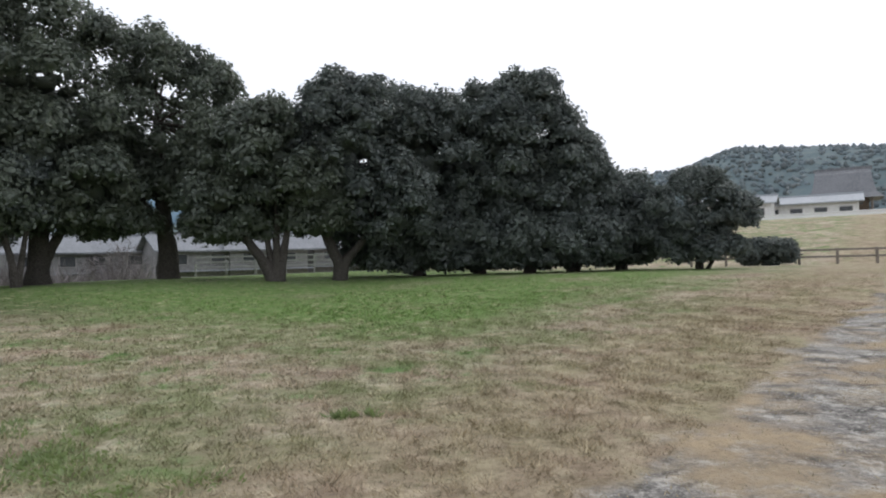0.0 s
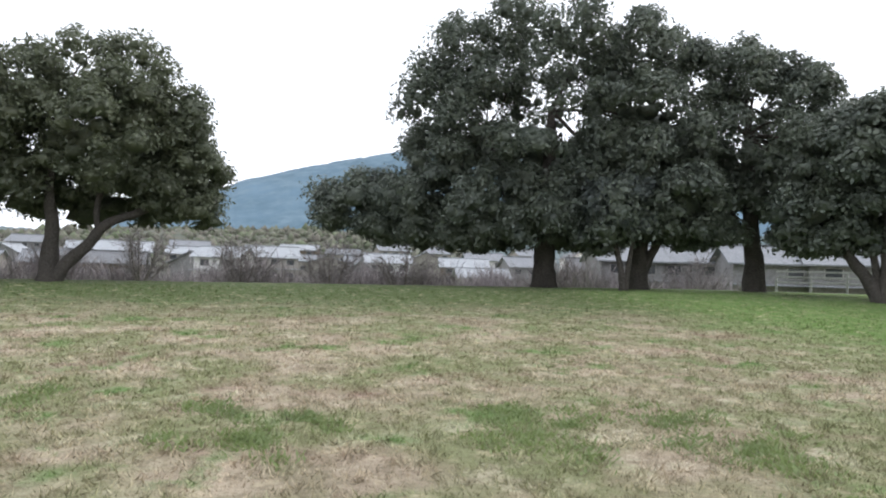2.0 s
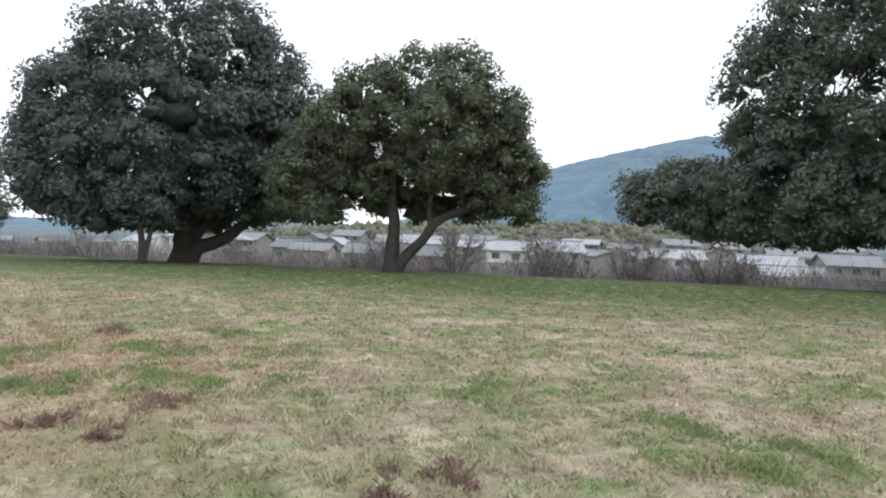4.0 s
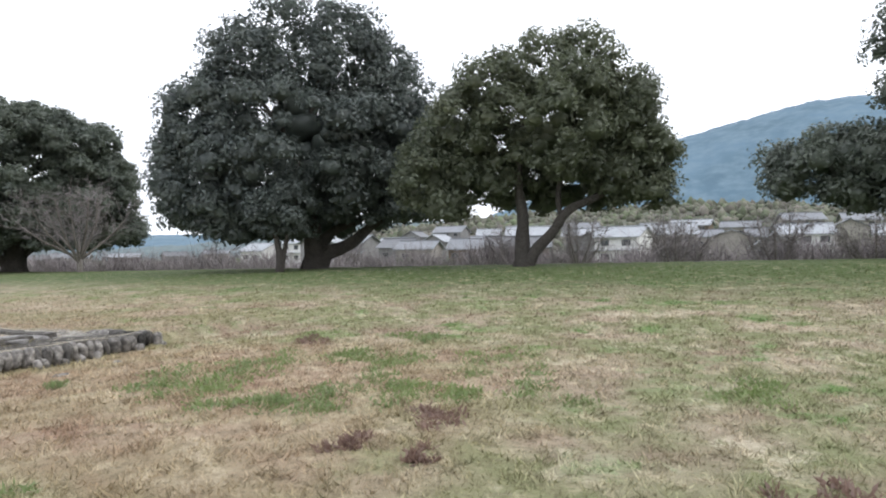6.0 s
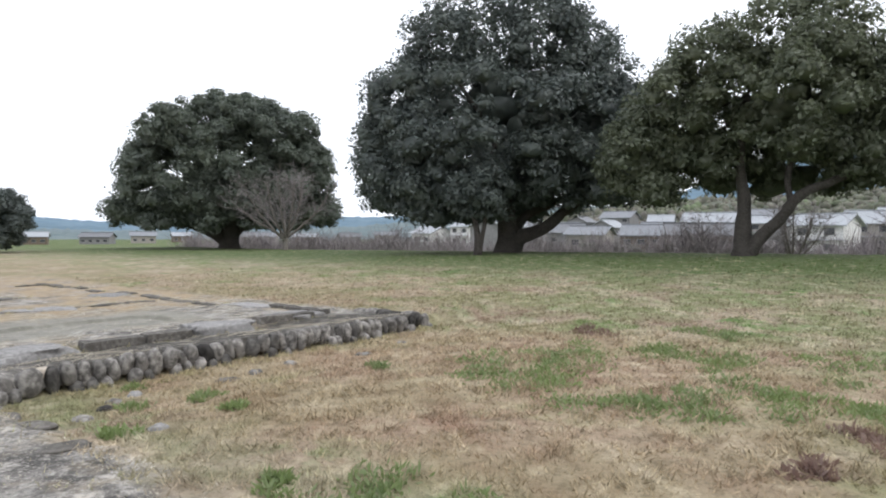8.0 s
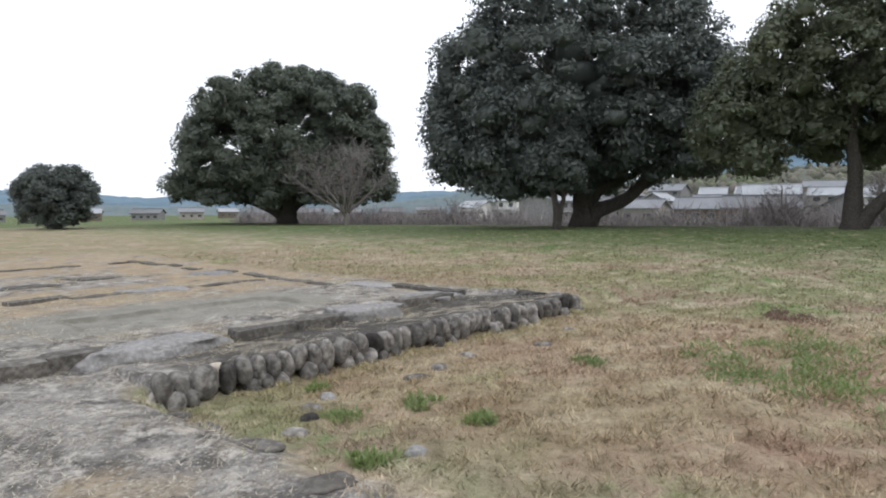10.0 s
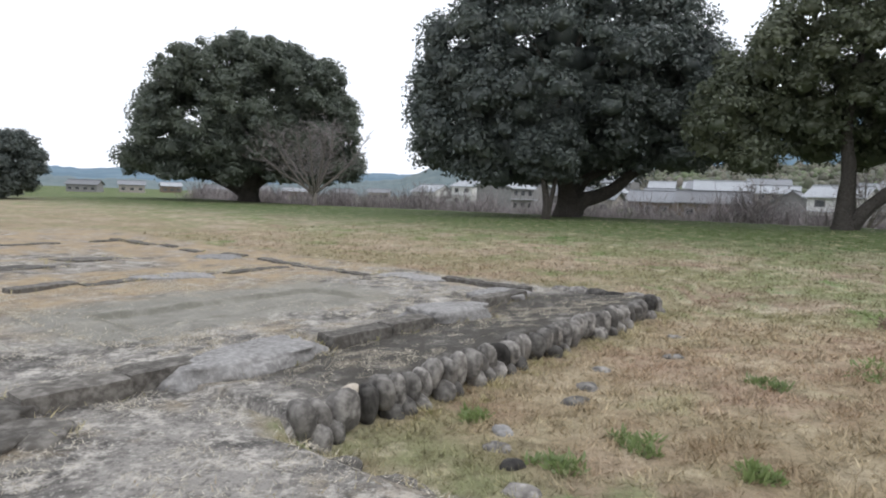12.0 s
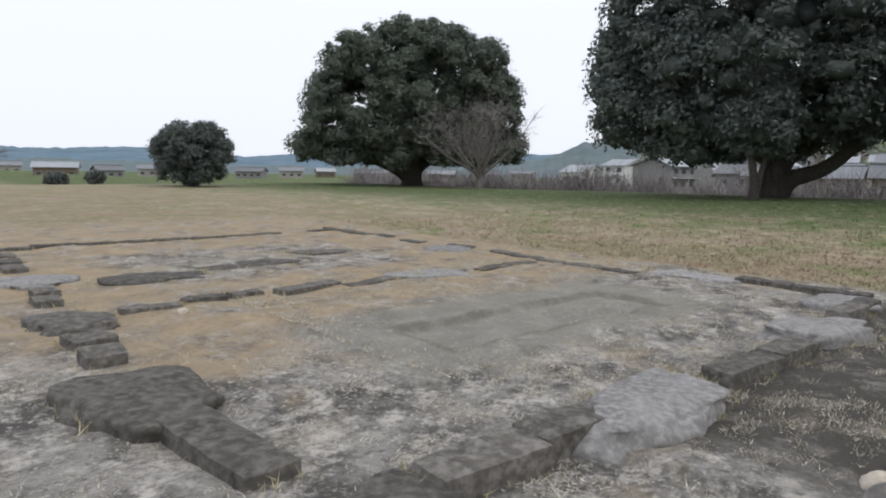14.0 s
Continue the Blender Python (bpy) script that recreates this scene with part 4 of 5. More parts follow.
# houses behind the northern trees
for k in range(20):
    an = radians(-2 + k * 1.9 + r.uniform(-0.5, 0.5))
    dist = (74, 92, 110)[k % 3] + r.uniform(-4, 4)
    two = k % 3 != 1
    house(-math.sin(an) * dist, math.cos(an) * dist, r.uniform(6, 9), 6.5, 4.4 if two else 3.0, 1.5, WALL_MATS[(k * 7 + 1) % 3], ROOF_MATS[(k * 5) % 3],
          ("two-storey" if two else "low") + " plastered house behind the row of trees", math.degrees(an) + r.uniform(-25, 25), -0.9 + 0.02 * (dist - 74), 2 if two else 1)

# ---- temple and walls above the terraced bank ----
BANK_TURN = -31


def temple(x, y, z):
    e = thing_at("temple", x, y, "old timber temple hall with a tall grey tiled roof", "temple", "", BANK_TURN, z)
    part("wall", box_mesh("wall", (-2.9, -2.6, -1), (2.9, 2.6, 3.4), WALL_MATS[2], 0.03), e)
    part("plinth", box_mesh("plinth", (-3.5, -3.2, -1.2), (3.5, 3.2, 0.3), WALL_MATS[1], 0.05), e)
    bm = bmesh.new()
    rings = []
    for w, d, h in ((4.5, 4.2, 3.0), (3.8, 3.4, 3.7), (3.5, 2.4, 5.0), (3.3, 1.1, 6.6), (3.3, 0.25, 7.2)):
        rings.append([bm.verts.new(q) for q in ((-w, -d, h), (w, -d, h), (w, d, h), (-w, d, h))])
    for lo, hi in zip(rings, rings[1:]):
        for i in range(4):
            j = (i + 1) % 4
            bm.faces.new((lo[i], lo[j], hi[j], hi[i]))
    bm.faces.new(rings[-1])
    bm.faces.new(list(reversed(rings[0])))
    box_bm(bm, (-3.5, -0.3, 7.1), (3.5, 0.3, 7.5))
    me = bpy.data.meshes.new("roof")
    bm.to_mesh(me)
    bm.free()
    me.materials.append(ROOF_MATS[2])
    part("roof", me, e)
    pm = tube("post", [(0, 0, 0.2), (0, 0, 3.2)], [0.16, 0.16], WOOD, 8, 0.02)
    for px in (-3.2, -1.6, 0, 1.6, 3.2):
        part("post", pm, e, "", pose(px, -2.95, 0))


temple(55.5, 90.5, 5.6)
for hx, hy, w, lab in ((38.5, 86.0, 9, "long white storehouse with a grey roof"), (48.5, 86.5, 11, "long low white building with a grey roof")):
    house(hx, hy, w, 6, 2.4, 0.9, WALL_MATS[3], ROOF_MATS[1], lab, BANK_TURN, 5.5, 1)
bw = thing_at("boundary_wall", 46, 73.5, "long low white boundary wall above a grassy bank", "wall", "", BANK_TURN, 5.25)
part("base", box_mesh("base", (-26, -0.25, -1.0), (30, 0.25, 0.25), WALL_MATS[1], 0.02), bw)
part("wall", box_mesh("wall", (-26, -0.2, 0.252), (30, 0.2, 0.75), WHITE, 0.02), bw)
part("coping", box_mesh("coping", (-26, -0.3, 0.752), (30, 0.3, 0.85), WHITE, 0.02), bw)


def rail_fence(points, label, material, height, rails, spacing, name="fence"):
    (x0, y0), (x1, y1) = points
    length = math.hypot(x1 - x0, y1 - y0)
    turn = math.degrees(math.atan2(y1 - y0, x1 - x0))
    z0 = float(ground_z((x0 + x1) / 2, (y0 + y1) / 2))
    e = tagged(new(name), label, "fence")
    e.matrix_basis = pose(x0, y0, z0, 0, 0, turn)
    pm = box_mesh("post", (-0.07, -0.07, -0.8), (0.07, 0.07, height), material, 0.015)
    for k in range(int(length / spacing) + 1):
        part("post", pm, e, "", pose(k * spacing, 0, float(ground_z(x0 + (x1 - x0) * k * spacing / length, y0 + (y1 - y0) * k * spacing / length)) - z0))
    for h in rails:
        part("rail", box_mesh("rail", (0, -0.09, h - 0.06), (length, -0.072, h + 0.06), material, 0.006), e)
    return e


rail_fence(((15.5, 41.0), (34, 34.5)), "weathered two-rail wooden fence by a shrub", WOOD, 0.95, (0.45, 0.85), 2.0)
rail_fence(((-17, 45), (-3, 47.5)), "pale grey guard rail behind the trees", METAL, 1.3, (0.55, 0.9, 1.25), 2.0)

# ---- the stone foundation ----
fpose = pose(*ORIGIN, 0, 0, 0, TURN_AB)
found = new("stone_foundation")
found.matrix_basis = fpose
tagged(found, "ruined stone building foundation with cobbled edge and kerbs", "foundation")


def fill_z(a, b):
    return -0.04 * smooth(0.75, 1.1, b) * smooth(1.42, 1.36, b) * smooth(6.0, 5.0, a) + 0.025 + 0.012 * waves(a, b, 1.7, 21) + 0.006 * waves(a, b, 0.5, 22) + 0.05 * (1 - smooth(0.15, 0.9, b)) * smooth(0.5, 1.5, a) - 0.02 * smooth(4, 9, b) - 0.05 * smooth(0.7, 0.8, a + 0.03 * waves(a, b, 0.8, 31)) * smooth(4.0, 3.9, a) * smooth(3.12, 3.2, b + 0.03 * waves(a, b, 0.7, 32)) * smooth(4.08, 4.0, b)


fa, fb = np.arange(0.06, 6.95, 0.07), np.arange(0.0, 13.2, 0.07)
FA, FB = np.meshgrid(fa, fb)
FZ = fill_z(FA, FB)
FZ = np.where(FB > 1.3, FZ * smooth(0.0, 1.1, FA) - 0.02 * (1 - smooth(0.0, 0.2, FA)), FZ)
rim = ((FA < 0.1) & (FB < 1.2)) | (FA > 6.85) | (FB > 13.0) | (FB < 0.04)
FZ = np.where(rim, -0.12, FZ)
fv = np.c_[FA.ravel(), FB.ravel(), FZ.ravel()]
fi = (np.arange(len(fb) - 1)[:, None] * len(fa) + np.arange(len(fa) - 1)[None, :]).ravel()
part("fill", mesh_from("fill", fv, np.c_[fi, fi + 1, fi + len(fa) + 1, fi + len(fa)].tolist(), FILL, False), found, "trodden gravel and dry grass")


def rock_mesh(name, rx, ry, rz, material, seed, rough=0.14, detail=2, flat_top=None):
    bm = bmesh.new()
    bmesh.ops.create_icosphere(bm, subdivisions=detail, radius=1)
    off = Vector((seed * 3.7, seed * 1.3, seed * 2.1))
    for v in bm.verts:
        q = v.co.copy()
        k = 1 + rough * (noise.noise(q * 1.3 + off) + 0.5 * noise.noise(q * 3.1 + off) + 0.22 * noise.noise(q * 7 + off))
        q = Vector((math.copysign(abs(q.x) ** 0.82, q.x), math.copysign(abs(q.y) ** 0.82, q.y), math.copysign(abs(q.z) ** 0.82, q.z))) * k
        v.co = (q.x * rx, q.y * ry, q.z * rz)
        if flat_top and v.co.z > flat_top:
            v.co.z = flat_top + (v.co.z - flat_top) * 0.22
    me = bpy.data.meshes.new(name)
    bm.to_mesh(me)
    bm.free()
    me.materials.append(material)
    me.polygons.foreach_set("use_smooth", [True] * len(me.polygons))
    return me


def slab_mesh(name, lx, ly, lz, material, seed):
    """A worn dressed block: subdivided, rounded and uneven."""
    bm = bmesh.new()
    nx, ny, nz = max(3, int(lx / 0.09)), max(3, int(ly / 0.09)), 3
    grid = {}
    off = Vector((seed * 2.3, seed * 4.1, 0))
    for i in range(nx + 1):
        for j in range(ny + 1):
            for k in range(nz + 1):
                if i in (0, nx) or j in (0, ny) or k in (0, nz):
                    p = Vector(((i / nx - 0.5) * lx, (j / ny - 0.5) * ly, (k / nz - 0.5) * lz))
                    edge = sum((i in (0, nx), j in (0, ny), k in (0, nz)))
                    if edge > 1:
                        p *= 1 - 0.022 * edge
                    p += Vector((noise.noise(p * 6 + off), noise.noise(p * 6 + off * 2), noise.noise(p * 7 + off * 3))) * 0.019
                    grid[i, j, k] = bm.verts.new(p)
    def quads(keys):
        for q in keys:
            bm.faces.new([grid[c] for c in q])
    for i in range(nx):
        for j in range(ny):
            quads([((i, j, nz), (i + 1, j, nz), (i + 1, j + 1, nz), (i, j + 1, nz)), ((i, j, 0), (i, j + 1, 0), (i + 1, j + 1, 0), (i + 1, j, 0))])
        for k in range(nz):
            quads([((i, 0, k), (i + 1, 0, k), (i + 1, 0, k + 1), (i, 0, k + 1)), ((i, ny, k), (i, ny, k + 1), (i + 1, ny, k + 1), (i + 1, ny, k))])
    for j in range(ny):
        for k in range(nz):
            quads([((0, j, k), (0, j, k + 1), (0, j + 1, k + 1), (0, j + 1, k)), ((nx, j, k), (nx, j + 1, k), (nx, j + 1, k + 1), (nx, j, k + 1))])
    me = bpy.data.meshes.new(name)
    bm.to_mesh(me)
    bm.free()
    me.materials.append(material)
    me.polygons.foreach_set("use_smooth", [True] * len(me.polygons))
    me.set_sharp_from_angle(angle=radians(40))
    return me


# kerb blocks: a, b of the middle, length along a, width along b, top, turn
KERBS = [
    (-0.62, 1.46, 0.74, 0.34, 0.10, -3), (0.03, 1.46, 0.62, 0.33, 0.11, -4), (2.05, 1.36, 0.80, 0.30, 0.10, -4), (2.82, 1.34, 0.70, 0.30, 0.11, -2),
    (4.85, 1.52, 0.75, 0.28, 0.14, 2), (5.45, 1.55, 0.5, 0.28, 0.13, 2),
    (6.15, 2.1, 0.26, 0.9, 0.10, 4), (6.2, 2.95, 0.26, 0.75, 0.10, -3), 
    (-1.56, 2.55, 0.36, 1.24, 0.09, 4), (-1.60, 4.60, 0.34, 0.40, 0.10, -4), (-1.56, 5.15, 0.36, 0.36, 0.09, 6), (-1.50, 7.2, 0.30, 0.40, 0.07, 0), (-1.42, 7.75, 0.3, 0.36, 0.07, 4),
    (-1.4, 10.0, 0.34, 0.5, 0.06, 3), (-1.35, 10.7, 0.34, 0.5, 0.06, -3), (-1.3, 11.5, 0.3, 0.5, 0.06, 2),
    (-0.72, 6.28, 0.62, 0.24, 0.05, -9), (-0.12, 6.38, 0.5, 0.22, 0.06, -4), (0.36, 6.40, 0.42, 0.22, 0.06, 4), (1.15, 6.3, 0.95, 0.30, 0.07, 12),
    (4.2, 6.2, 0.7, 0.24, 0.05, 20), 
]
r = np.random.default_rng(111)
for s in np.arange(4.9, 13.0, 0.62):
    if r.uniform() < 0.85:
        KERBS.append((5.75 + r.uniform(-0.15, 0.15), float(s), 0.26, 0.64, r.uniform(0.03, 0.06), r.uniform(-10, 10)))
for s in np.arange(1.9, 5.6, 0.62):
    if r.uniform() < 0.7:
        KERBS.append((float(s), 6.25 + r.uniform(-0.1, 0.1), 0.64, 0.24, r.uniform(0.03, 0.05), r.uniform(-10, 10)))
for s in np.arange(-1.1, 5.6, 0.7):
    if r.uniform() < 0.8:
        KERBS.append((float(s), 12.75 + r.uniform(-0.1, 0.1), 0.72, 0.26, r.uniform(0.03, 0.05), r.uniform(-8, 8)))
for k, (ka, kb, la, lb, top, tw) in enumerate(KERBS):
    part("kerb_stone", slab_mesh("kerb_stone", la * (0.9 if la < lb else 1.0), lb * (0.88 if lb < la else 1.0), 0.24, SLAB, k + 1), found, "", pose(ka, kb, top - 0.12, 0, 0, tw))

# pillar base stones: a, b, half sizes, top, turn
BASES = [
    (0.92, 1.40, 0.74, 0.36, 0.125, 4), (3.75, 1.42, 0.60, 0.34, 0.15, -14), (-1.66, 3.50, 0.42, 0.58, 0.105, 8), (-1.53, 6.05, 0.42, 0.58, 0.08, 6),
    (6.1, 4.0, 0.36, 0.66, 0.07, 5), (3.1, 6.3, 0.66, 0.34, 0.07, -10), (5.55, 1.75, 0.5, 0.4, 0.12, 0), (-1.35, 8.7, 0.5, 0.5, 0.06, 0), (-0.1, 8.2, 0.75, 0.4, 0.05, -5),
    (1.6, 8.7, 0.8, 0.35, 0.04, 5), (3.2, 9.4, 0.75, 0.3, 0.04, -5), (5.4, 8.5, 0.5, 0.5, 0.05, 0), (-1.22, 1.38, 0.36, 0.30, 0.075, 25), (-1.55, 1.05, 0.42, 0.34, 0.06, -15), (-1.1, 0.95, 0.26, 0.22, 0.045, 40),
]
for k, (ka, kb, ra, rb, top, tw) in enumerate(BASES):
    part("base_stone", rock_mesh("base_stone", ra, rb, 0.24, SLAB if k in (2, 3, 8, 9, 10, 12, 13, 14) else BOULDER, k + 5, 0.36, 4, 0.14), found, "", pose(ka, kb, top - 0.17, 0, 0, tw))

# cobbled edge: upright rounded stones, a lower course half sunk in the grass
r = np.random.default_rng(121)
ca = 0.1
while ca < 7.0:
    w = r.uniform(0.115, 0.185)
    if 0.35 < ca < 0.5:
        w = 0.27
    hgt = r.uniform(0.13, 0.175)
    part("cobble", rock_mesh("cobble", w / 2 * 0.96, r.uniform(0.09, 0.13), hgt, COBBLE, ca * 7, 0.13, 3), found, "",
         pose(ca + w / 2, 0.03 + r.uniform(-0.035, 0.03), 0.11 - hgt + r.uniform(-0.03, 0.025), r.uniform(-6, 14), r.uniform(-20, 14), r.uniform(-16, 16)))
    if r.uniform() < (0.5 if ca > 0.6 else 0.4):
        part("cobble", rock_mesh("cobble", w / 2 * 0.9, 0.10, 0.10, COBBLE, ca * 7 + 3, 0.16, 3), found, "",
             pose(ca + w * 0.9, -0.06 + r.uniform(-0.03, 0.03), -0.17 + r.uniform(-0.03, 0.03), r.uniform(-10, 10), r.uniform(-20, 20), 0))
    ca += w * 1.07
for kb in np.arange(0.3, 1.6, 0.3):
    part("cobble", rock_mesh("cobble", 0.13, 0.2, 0.10, COBBLE, kb * 5, 0.16, 2), found, "", pose(6.96, float(kb), 0.0 + r.uniform(-0.03, 0.03), 0, 0, r.uniform(-20, 20)))

# loose stones in the grass and along the path's border
STONES = [(-0.02, -0.55, 0.16, 0.04, SLAB), (-0.02, -1.0, 0.2, 0.035, SLAB), (-0.06, -1.75, 0.2, 0.035, SLAB), (-0.15, -2.6, 0.18, 0.035, SLAB),
          (1.22, -0.90, 0.10, 0.08, BOULDER), (0.95, -1.02, 0.10, 0.08, COBBLE), (0.75, -1.25, 0.09, 0.08, COBBLE), (2.3, -0.95, 0.16, 0.08, COBBLE), (2.75, -0.85, 0.12, 0.07, COBBLE), (0.45, -1.5, 0.12, 0.06, COBBLE),
          (4.4, -1.1, 0.12, 0.06, COBBLE), (0.55, -2.6, 0.09, 0.06, BOULDER), (-1.3, -1.9, 0.2, 0.03, SLAB), (3.4, -0.7, 0.1, 0.06, COBBLE), (0.72, 0.10, 0.09, 0.09, PALE_ROCK),
          (-0.55, 5.85, 0.055, 0.055, PALE_ROCK), (5.6, -0.75, 0.1, 0.05, COBBLE)]
for k, (ka, kb, s, h, mt) in enumerate(STONES):
    sx, sy = to_xy(ka, kb)
    inside = 0 < kb < 13 and 0 < ka < 7 or kb > 5
    o = new("stone", rock_mesh("stone", s, s * 0.75, h, mt, 400 + k, 0.22, 3))
    gz0 = float(fill_z(ka, kb)) if inside else float(ground_z(sx, sy))
    o.matrix_basis = pose(sx, sy, gz0 - h * (0.25 if mt is PALE_ROCK else 0.4), 0, 0, k * 47)
    tagged(o, "pale weathered stone lying on the gravel" if mt is PALE_ROCK else "rounded grey stone half sunk in the grass", "stone", "loose stones")


# ---- weeds ----
def weed(x, y, radius, material, seed, label, n=420, tall=0.085):
    r = np.random.default_rng(seed)
    e = thing_at("weed_clump", x, y, label, "weed", "weeds in the lawn", 0.0)
    cores = r.normal(size=(9, 2)) * radius * 0.8
    pick = r.integers(0, 9, n)
    px = cores[pick, 0] * 1.25 + r.normal(size=n) * radius * 0.30
    py = cores[pick, 1] * 0.9 + r.normal(size=n) * radius * 0.25
    zz = ground_z(x + px, y + py) - float(ground_z(x, y))
    p = np.c_[px, py, zz - 0.004]
    lean = np.c_[r.normal(size=(n, 2)) * 0.8, np.full(n, 0.75)]
    lean /= np.linalg.norm(lean, axis=1)[:, None]
    side = np.cross(lean, unit(n, r))
    side /= np.linalg.norm(side, axis=1)[:, None]
    side *= r.uniform(0.006, 0.014, (n, 1))
    ln = r.uniform(0.4, 1.3, (n, 1)) * tall
    q = np.stack([p - side * 0.5, p + lean * ln * 0.55 - side, p + lean * ln, p + lean * ln * 0.55 + side], 1)
    part("foliage", mesh_fast("foliage", q.reshape(-1, 3), 4, material), e)


RED, LUSH = "low clump of withered reddish brown weed", "low clump of fresh green weed"
for k, (wx, wy, wr, red) in enumerate((
        (-12.3, -4.2, 0.50, 0), (-11.3, -4.7, 0.40, 0), (-10.0, -4.0, 0.40, 0), (-10.3, -3.4, 0.35, 0), (-13.0, -3.0, 0.35, 0), (-12.5, -2.1, 0.40, 0), (-10.8, -2.5, 0.45, 0), (-10.1, -1.8, 0.45, 0),
        (-12.3, -1.1, 0.40, 0), (-14.4, -1.9, 0.40, 0), (-10.1, -7.6, 0.11, 0), (-8.2, -6.7, 0.11, 0), (-8.0, -6.0, 0.30, 0), (-9.15, -2.5, 0.21, 1), (-8.5, -3.3, 0.11, 1), (-8.1, -2.8, 0.08, 1),
        (-14.9, -3.5, 0.25, 1), (-6.2, 1.9, 0.40, 0), (-4.8, 4.1, 0.50, 0), (-7.5, 2.3, 0.30, 0), (-9.3, 1.0, 0.35, 0), (-6.6, -0.5, 0.14, 1), (-6.4, -1.0, 0.12, 1), (-6.5, 2.6, 0.30, 0),
        (-3.3, 5.1, 0.50, 0), (-4.4, 6.2, 0.40, 0), (-5.4, 4.6, 0.35, 0), (-4.9, 5.5, 0.40, 0), (-10.3, -8.7, 0.11, 0), (-10.7, -8.2, 0.11, 0), (-12.0, -6.6, 0.11, 0), (-12.0, -5.5, 0.40, 0),
        (-9.2, -8.3, 0.11, 0), (-11.3, -9.2, 0.11, 0), (-1.0, 6.5, 0.10, 0), (-2.2, 4.2, 0.40, 0),
        )):
    weed(wx, wy, wr, WEED_RED if red else WEED_GREEN, 500 + k, RED if red else LUSH, int(1500 * wr) + 90)

# ---- grass blades over the near lawn, sparse dry tufts on the gravel ----
r = np.random.default_rng(131)
n = 3300000
ba = r.uniform(-4.2, 26, n)
bb = r.uniform(-46, 15, n)
cut = np.exp(-np.clip(ba, 0, 99) / 7.0 - np.clip(bb, 0, 99) / 9.0) * (1 - smooth(-20, -45, bb))
ok = (r.uniform(size=n) < cut) & ~((ba < 7.05) & (bb > -0.08))
sparse = (ba < -0.05 - 0.75 * smooth(-8, -17, bb) - 0.9 * smooth(-20, -36, bb) + 0.25 * waves(ba, bb, 1.9, 9)) & (r.uniform(size=n) < 0.93)
tuft = waves(ba, bb, 0.5, 12) + 0.6 * waves(ba, bb, 1.3, 13)
ok &= ~sparse & (tuft > r.uniform(-1.9, 0.5, n)) & (ba > -4.2)
ba, bb, tuft = ba[ok], bb[ok], tuft[ok]
n = len(ba)
px, py = to_xy(ba, bb)
h = r.uniform(0.025, 0.09, n) * (1 + 0.5 * np.clip(tuft, -0.5, 1))
h = np.where(ba < -0.3, h * 0.6, h)
lean = np.c_[r.normal(size=(n, 2)) * 0.9, np.ones(n)]
lean /= np.linalg.norm(lean, axis=1)[:, None]
p = np.c_[px, py, ground_z(px, py) - 0.006]
sd = np.cross(lean, unit(n, r)) * (0.0055 + 0.0009 * np.clip(ba, 0, 15))[:, None]
bl = np.stack([p - sd, p + sd, p + lean * h[:, None]], 1).reshape(-1, 3)
tagged(new("grass", mesh_fast("grass", bl, 3, BLADES)), "short dry winter grass with green patches", "grass", kind="stuff")

# dry tufts on the foundation's fill
n = 240000
ba, bb = r.uniform(0.1, 6.8, n), r.uniform(0.2, 7, n)
pad = (bb > 2.7) & (bb < 4.6) & (ba > 0.2) & (ba < 4.6)
ok = (waves(ba, bb, 0.35, 14) + waves(ba, bb, 1.6, 15) > r.uniform(-0.4, 1.8, n)) & ~(pad & (r.uniform(size=n) < 0.85))
ba, bb = ba[ok], bb[ok]
n = len(ba)
lean = np.c_[r.normal(size=(n, 2)) * 1.2, np.ones(n)]
lean /= np.linalg.norm(lean, axis=1)[:, None]
px, py = to_xy(ba, bb)
p = np.c_[px, py, fill_z(ba, bb) - 0.004]
sd = np.cross(lean, unit(n, r)) * 0.004
bl = np.stack([p - sd, p + sd, p + lean * r.uniform(0.015, 0.04, (n, 1))], 1).reshape(-1, 3)
STRAWMAT = surface("dry_straw", (0.50, 0.455, 0.37), (0.36, 0.325, 0.26), (0.62, 0.57, 0.47), 1.0, 12, 0.9, 0, 0, 0, 0.4)
tagged(new("dry_grass", mesh_fast("dry_grass", bl, 3, STRAWMAT)), "short bleached grass on the gravel fill", "grass", kind="stuff")

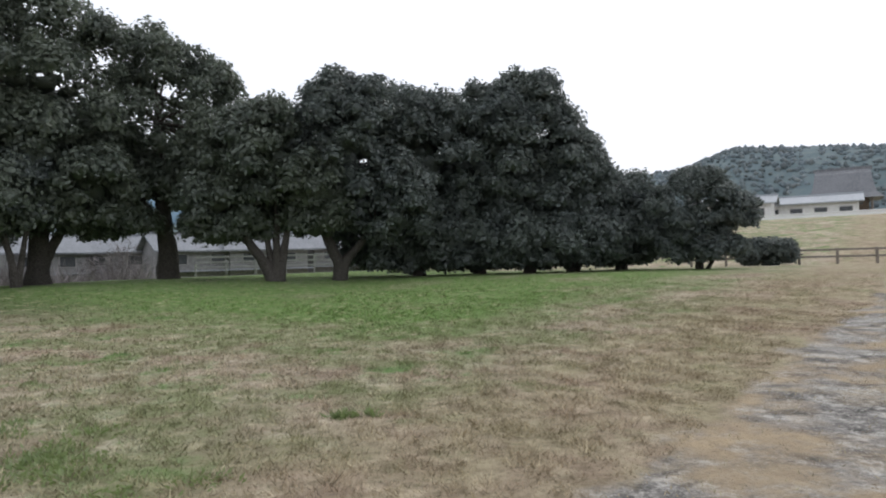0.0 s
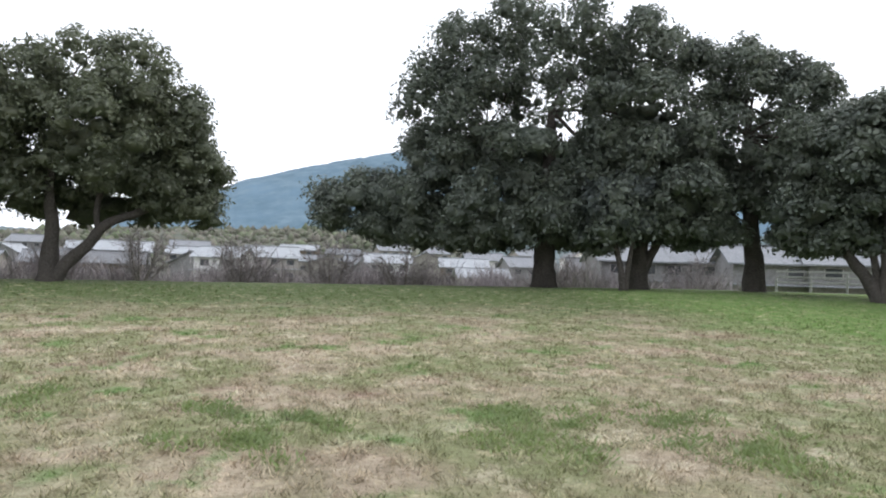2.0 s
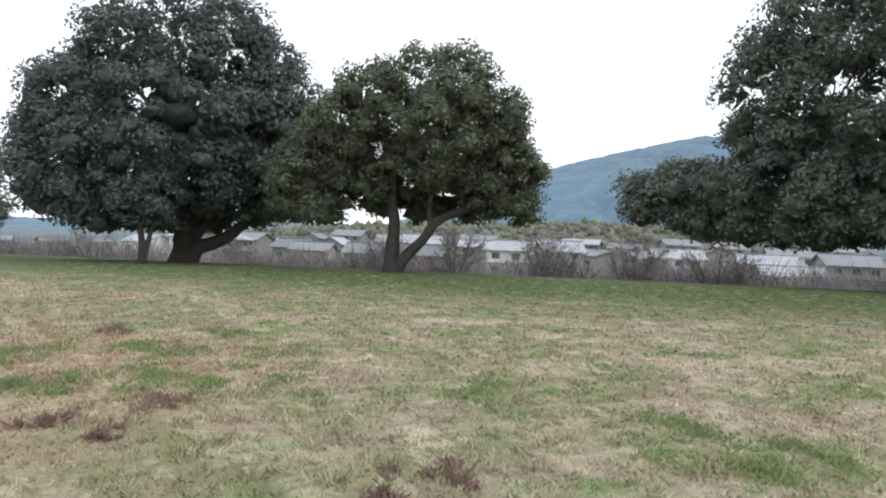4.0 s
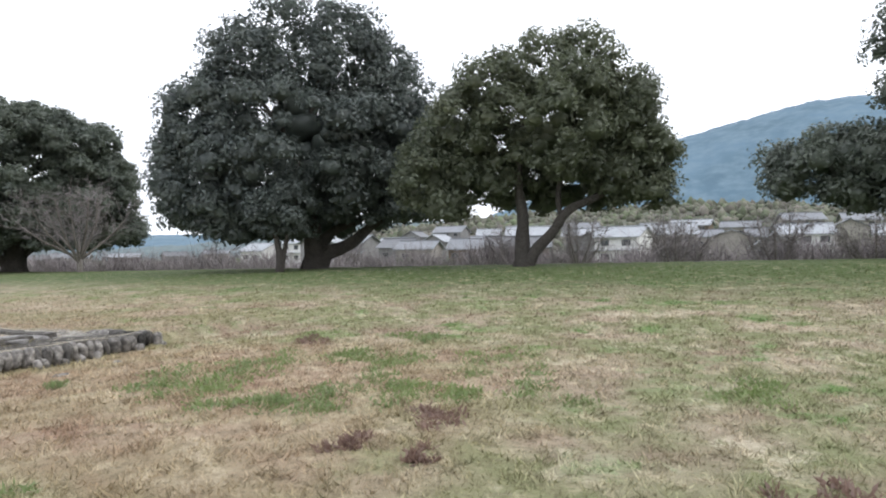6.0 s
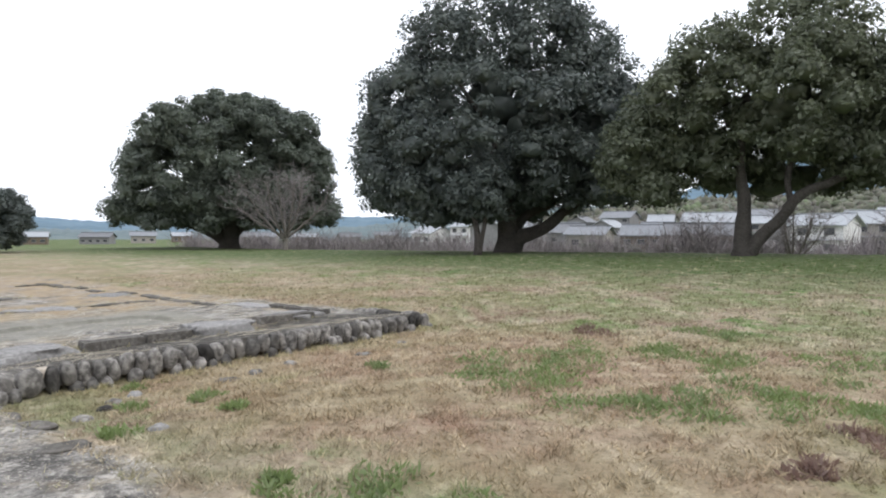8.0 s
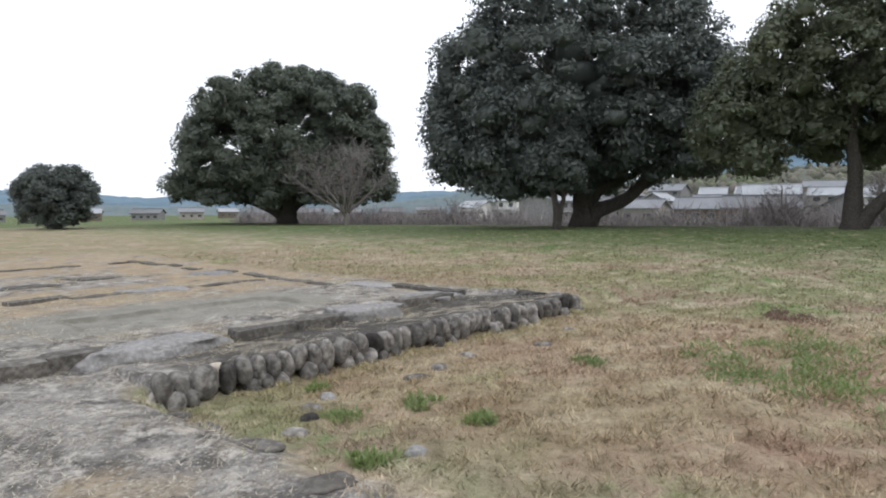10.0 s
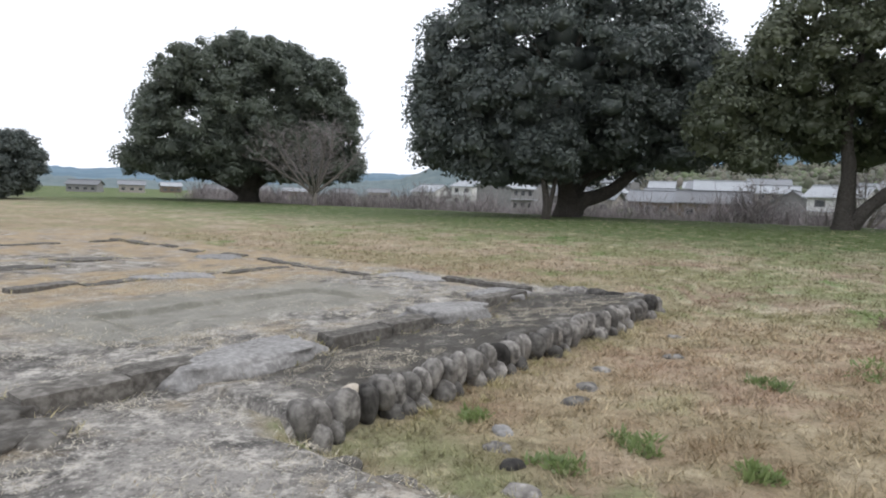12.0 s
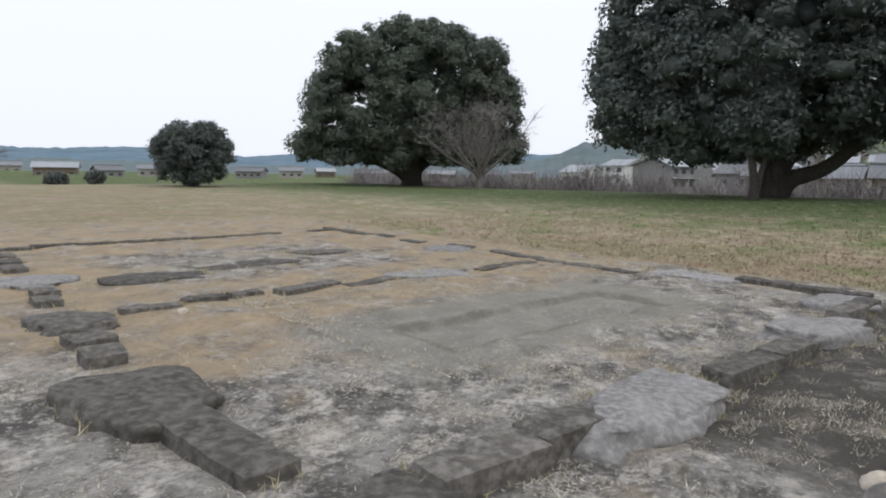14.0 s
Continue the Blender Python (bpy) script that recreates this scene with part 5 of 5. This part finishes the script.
# yellowed grass growing along the feet of the kerbs and base stones
bl = []
for ka, kb, ha, hb, tw in [(q[0], q[1], q[2] / 2, q[3] / 2, q[5]) for q in KERBS] + [(q[0], q[1], q[2] * 0.95, q[3] * 0.95, q[5]) for q in BASES] + [(0.9 + 0.5 * k, -0.22, 0.32, 0.07 + 0.03 * (k % 3), 0) for k in range(12) for _ in range(4)]:
    n = int(260 * (ha + hb))
    an = r.uniform(0, 6.2832, n)
    k = 1 / np.maximum(np.abs(np.cos(an)), np.abs(np.sin(an)))
    u, v = np.cos(an) * k * ha + r.normal(size=n) * 0.03, np.sin(an) * k * hb + r.normal(size=n) * 0.03
    ct, st = math.cos(radians(tw)), math.sin(radians(tw))
    ba, bb = ka + u * ct - v * st, kb + u * st + v * ct
    ok = waves(ba, bb, 0.5, 41) > r.uniform(-0.4, 1.0, n)
    ba, bb = ba[ok], bb[ok]
    n = len(ba)
    px, py = to_xy(ba, bb)
    inner = (ba > 0.1) & (ba < 6.9) & (bb > 0.05) & (bb < 13.0)
    p = np.c_[px, py, np.where(inner, fill_z(ba, bb), ground_z(px, py)) - 0.006]
    lean = np.c_[r.normal(size=(n, 2)) * 0.6, np.ones(n)]
    sd = np.cross(lean, unit(n, r)) * 0.0035
    bl.append(np.stack([p - sd, p + sd, p + lean * r.uniform(0.03, 0.09, (n, 1))], 1).reshape(-1, 3))
FOOTMAT = surface("yellowed_grass", (0.42, 0.36, 0.20), (0.25, 0.245, 0.11), (0.55, 0.48, 0.31), 1.6, 12, 0.9, 0, 0, 0, 0.4)
tagged(new("kerb_grass", mesh_fast("kerb_grass", np.concatenate(bl), 3, FOOTMAT)), "yellowed grass along the feet of the kerb stones", "grass", kind="stuff")

# bleached straw lying on the gravel path
n = 150000
ba, bb = r.uniform(-5, 0.1, n), r.uniform(-9, 4.5, n)
ok = waves(ba, bb, 0.45, 16) + waves(ba, bb, 1.5, 17) > r.uniform(-0.3, 1.8, n)
ba, bb = ba[ok], bb[ok]
n = len(ba)
an = r.uniform(0, 6.28, n)
lean = np.c_[np.cos(an), np.sin(an), r.uniform(0.05, 0.6, n)]
px, py = to_xy(ba, bb)
p = np.c_[px, py, ground_z(px, py) + 0.003]
sd = np.cross(lean, np.array([0, 0, 1.0])) * 0.003
bl = np.stack([p - sd, p + sd, p + lean * r.uniform(0.02, 0.055, (n, 1))], 1).reshape(-1, 3)
tagged(new("straw", mesh_fast("straw", bl, 3, STRAWMAT)), "bleached straw strewn over the gravel path", "straw", kind="stuff")
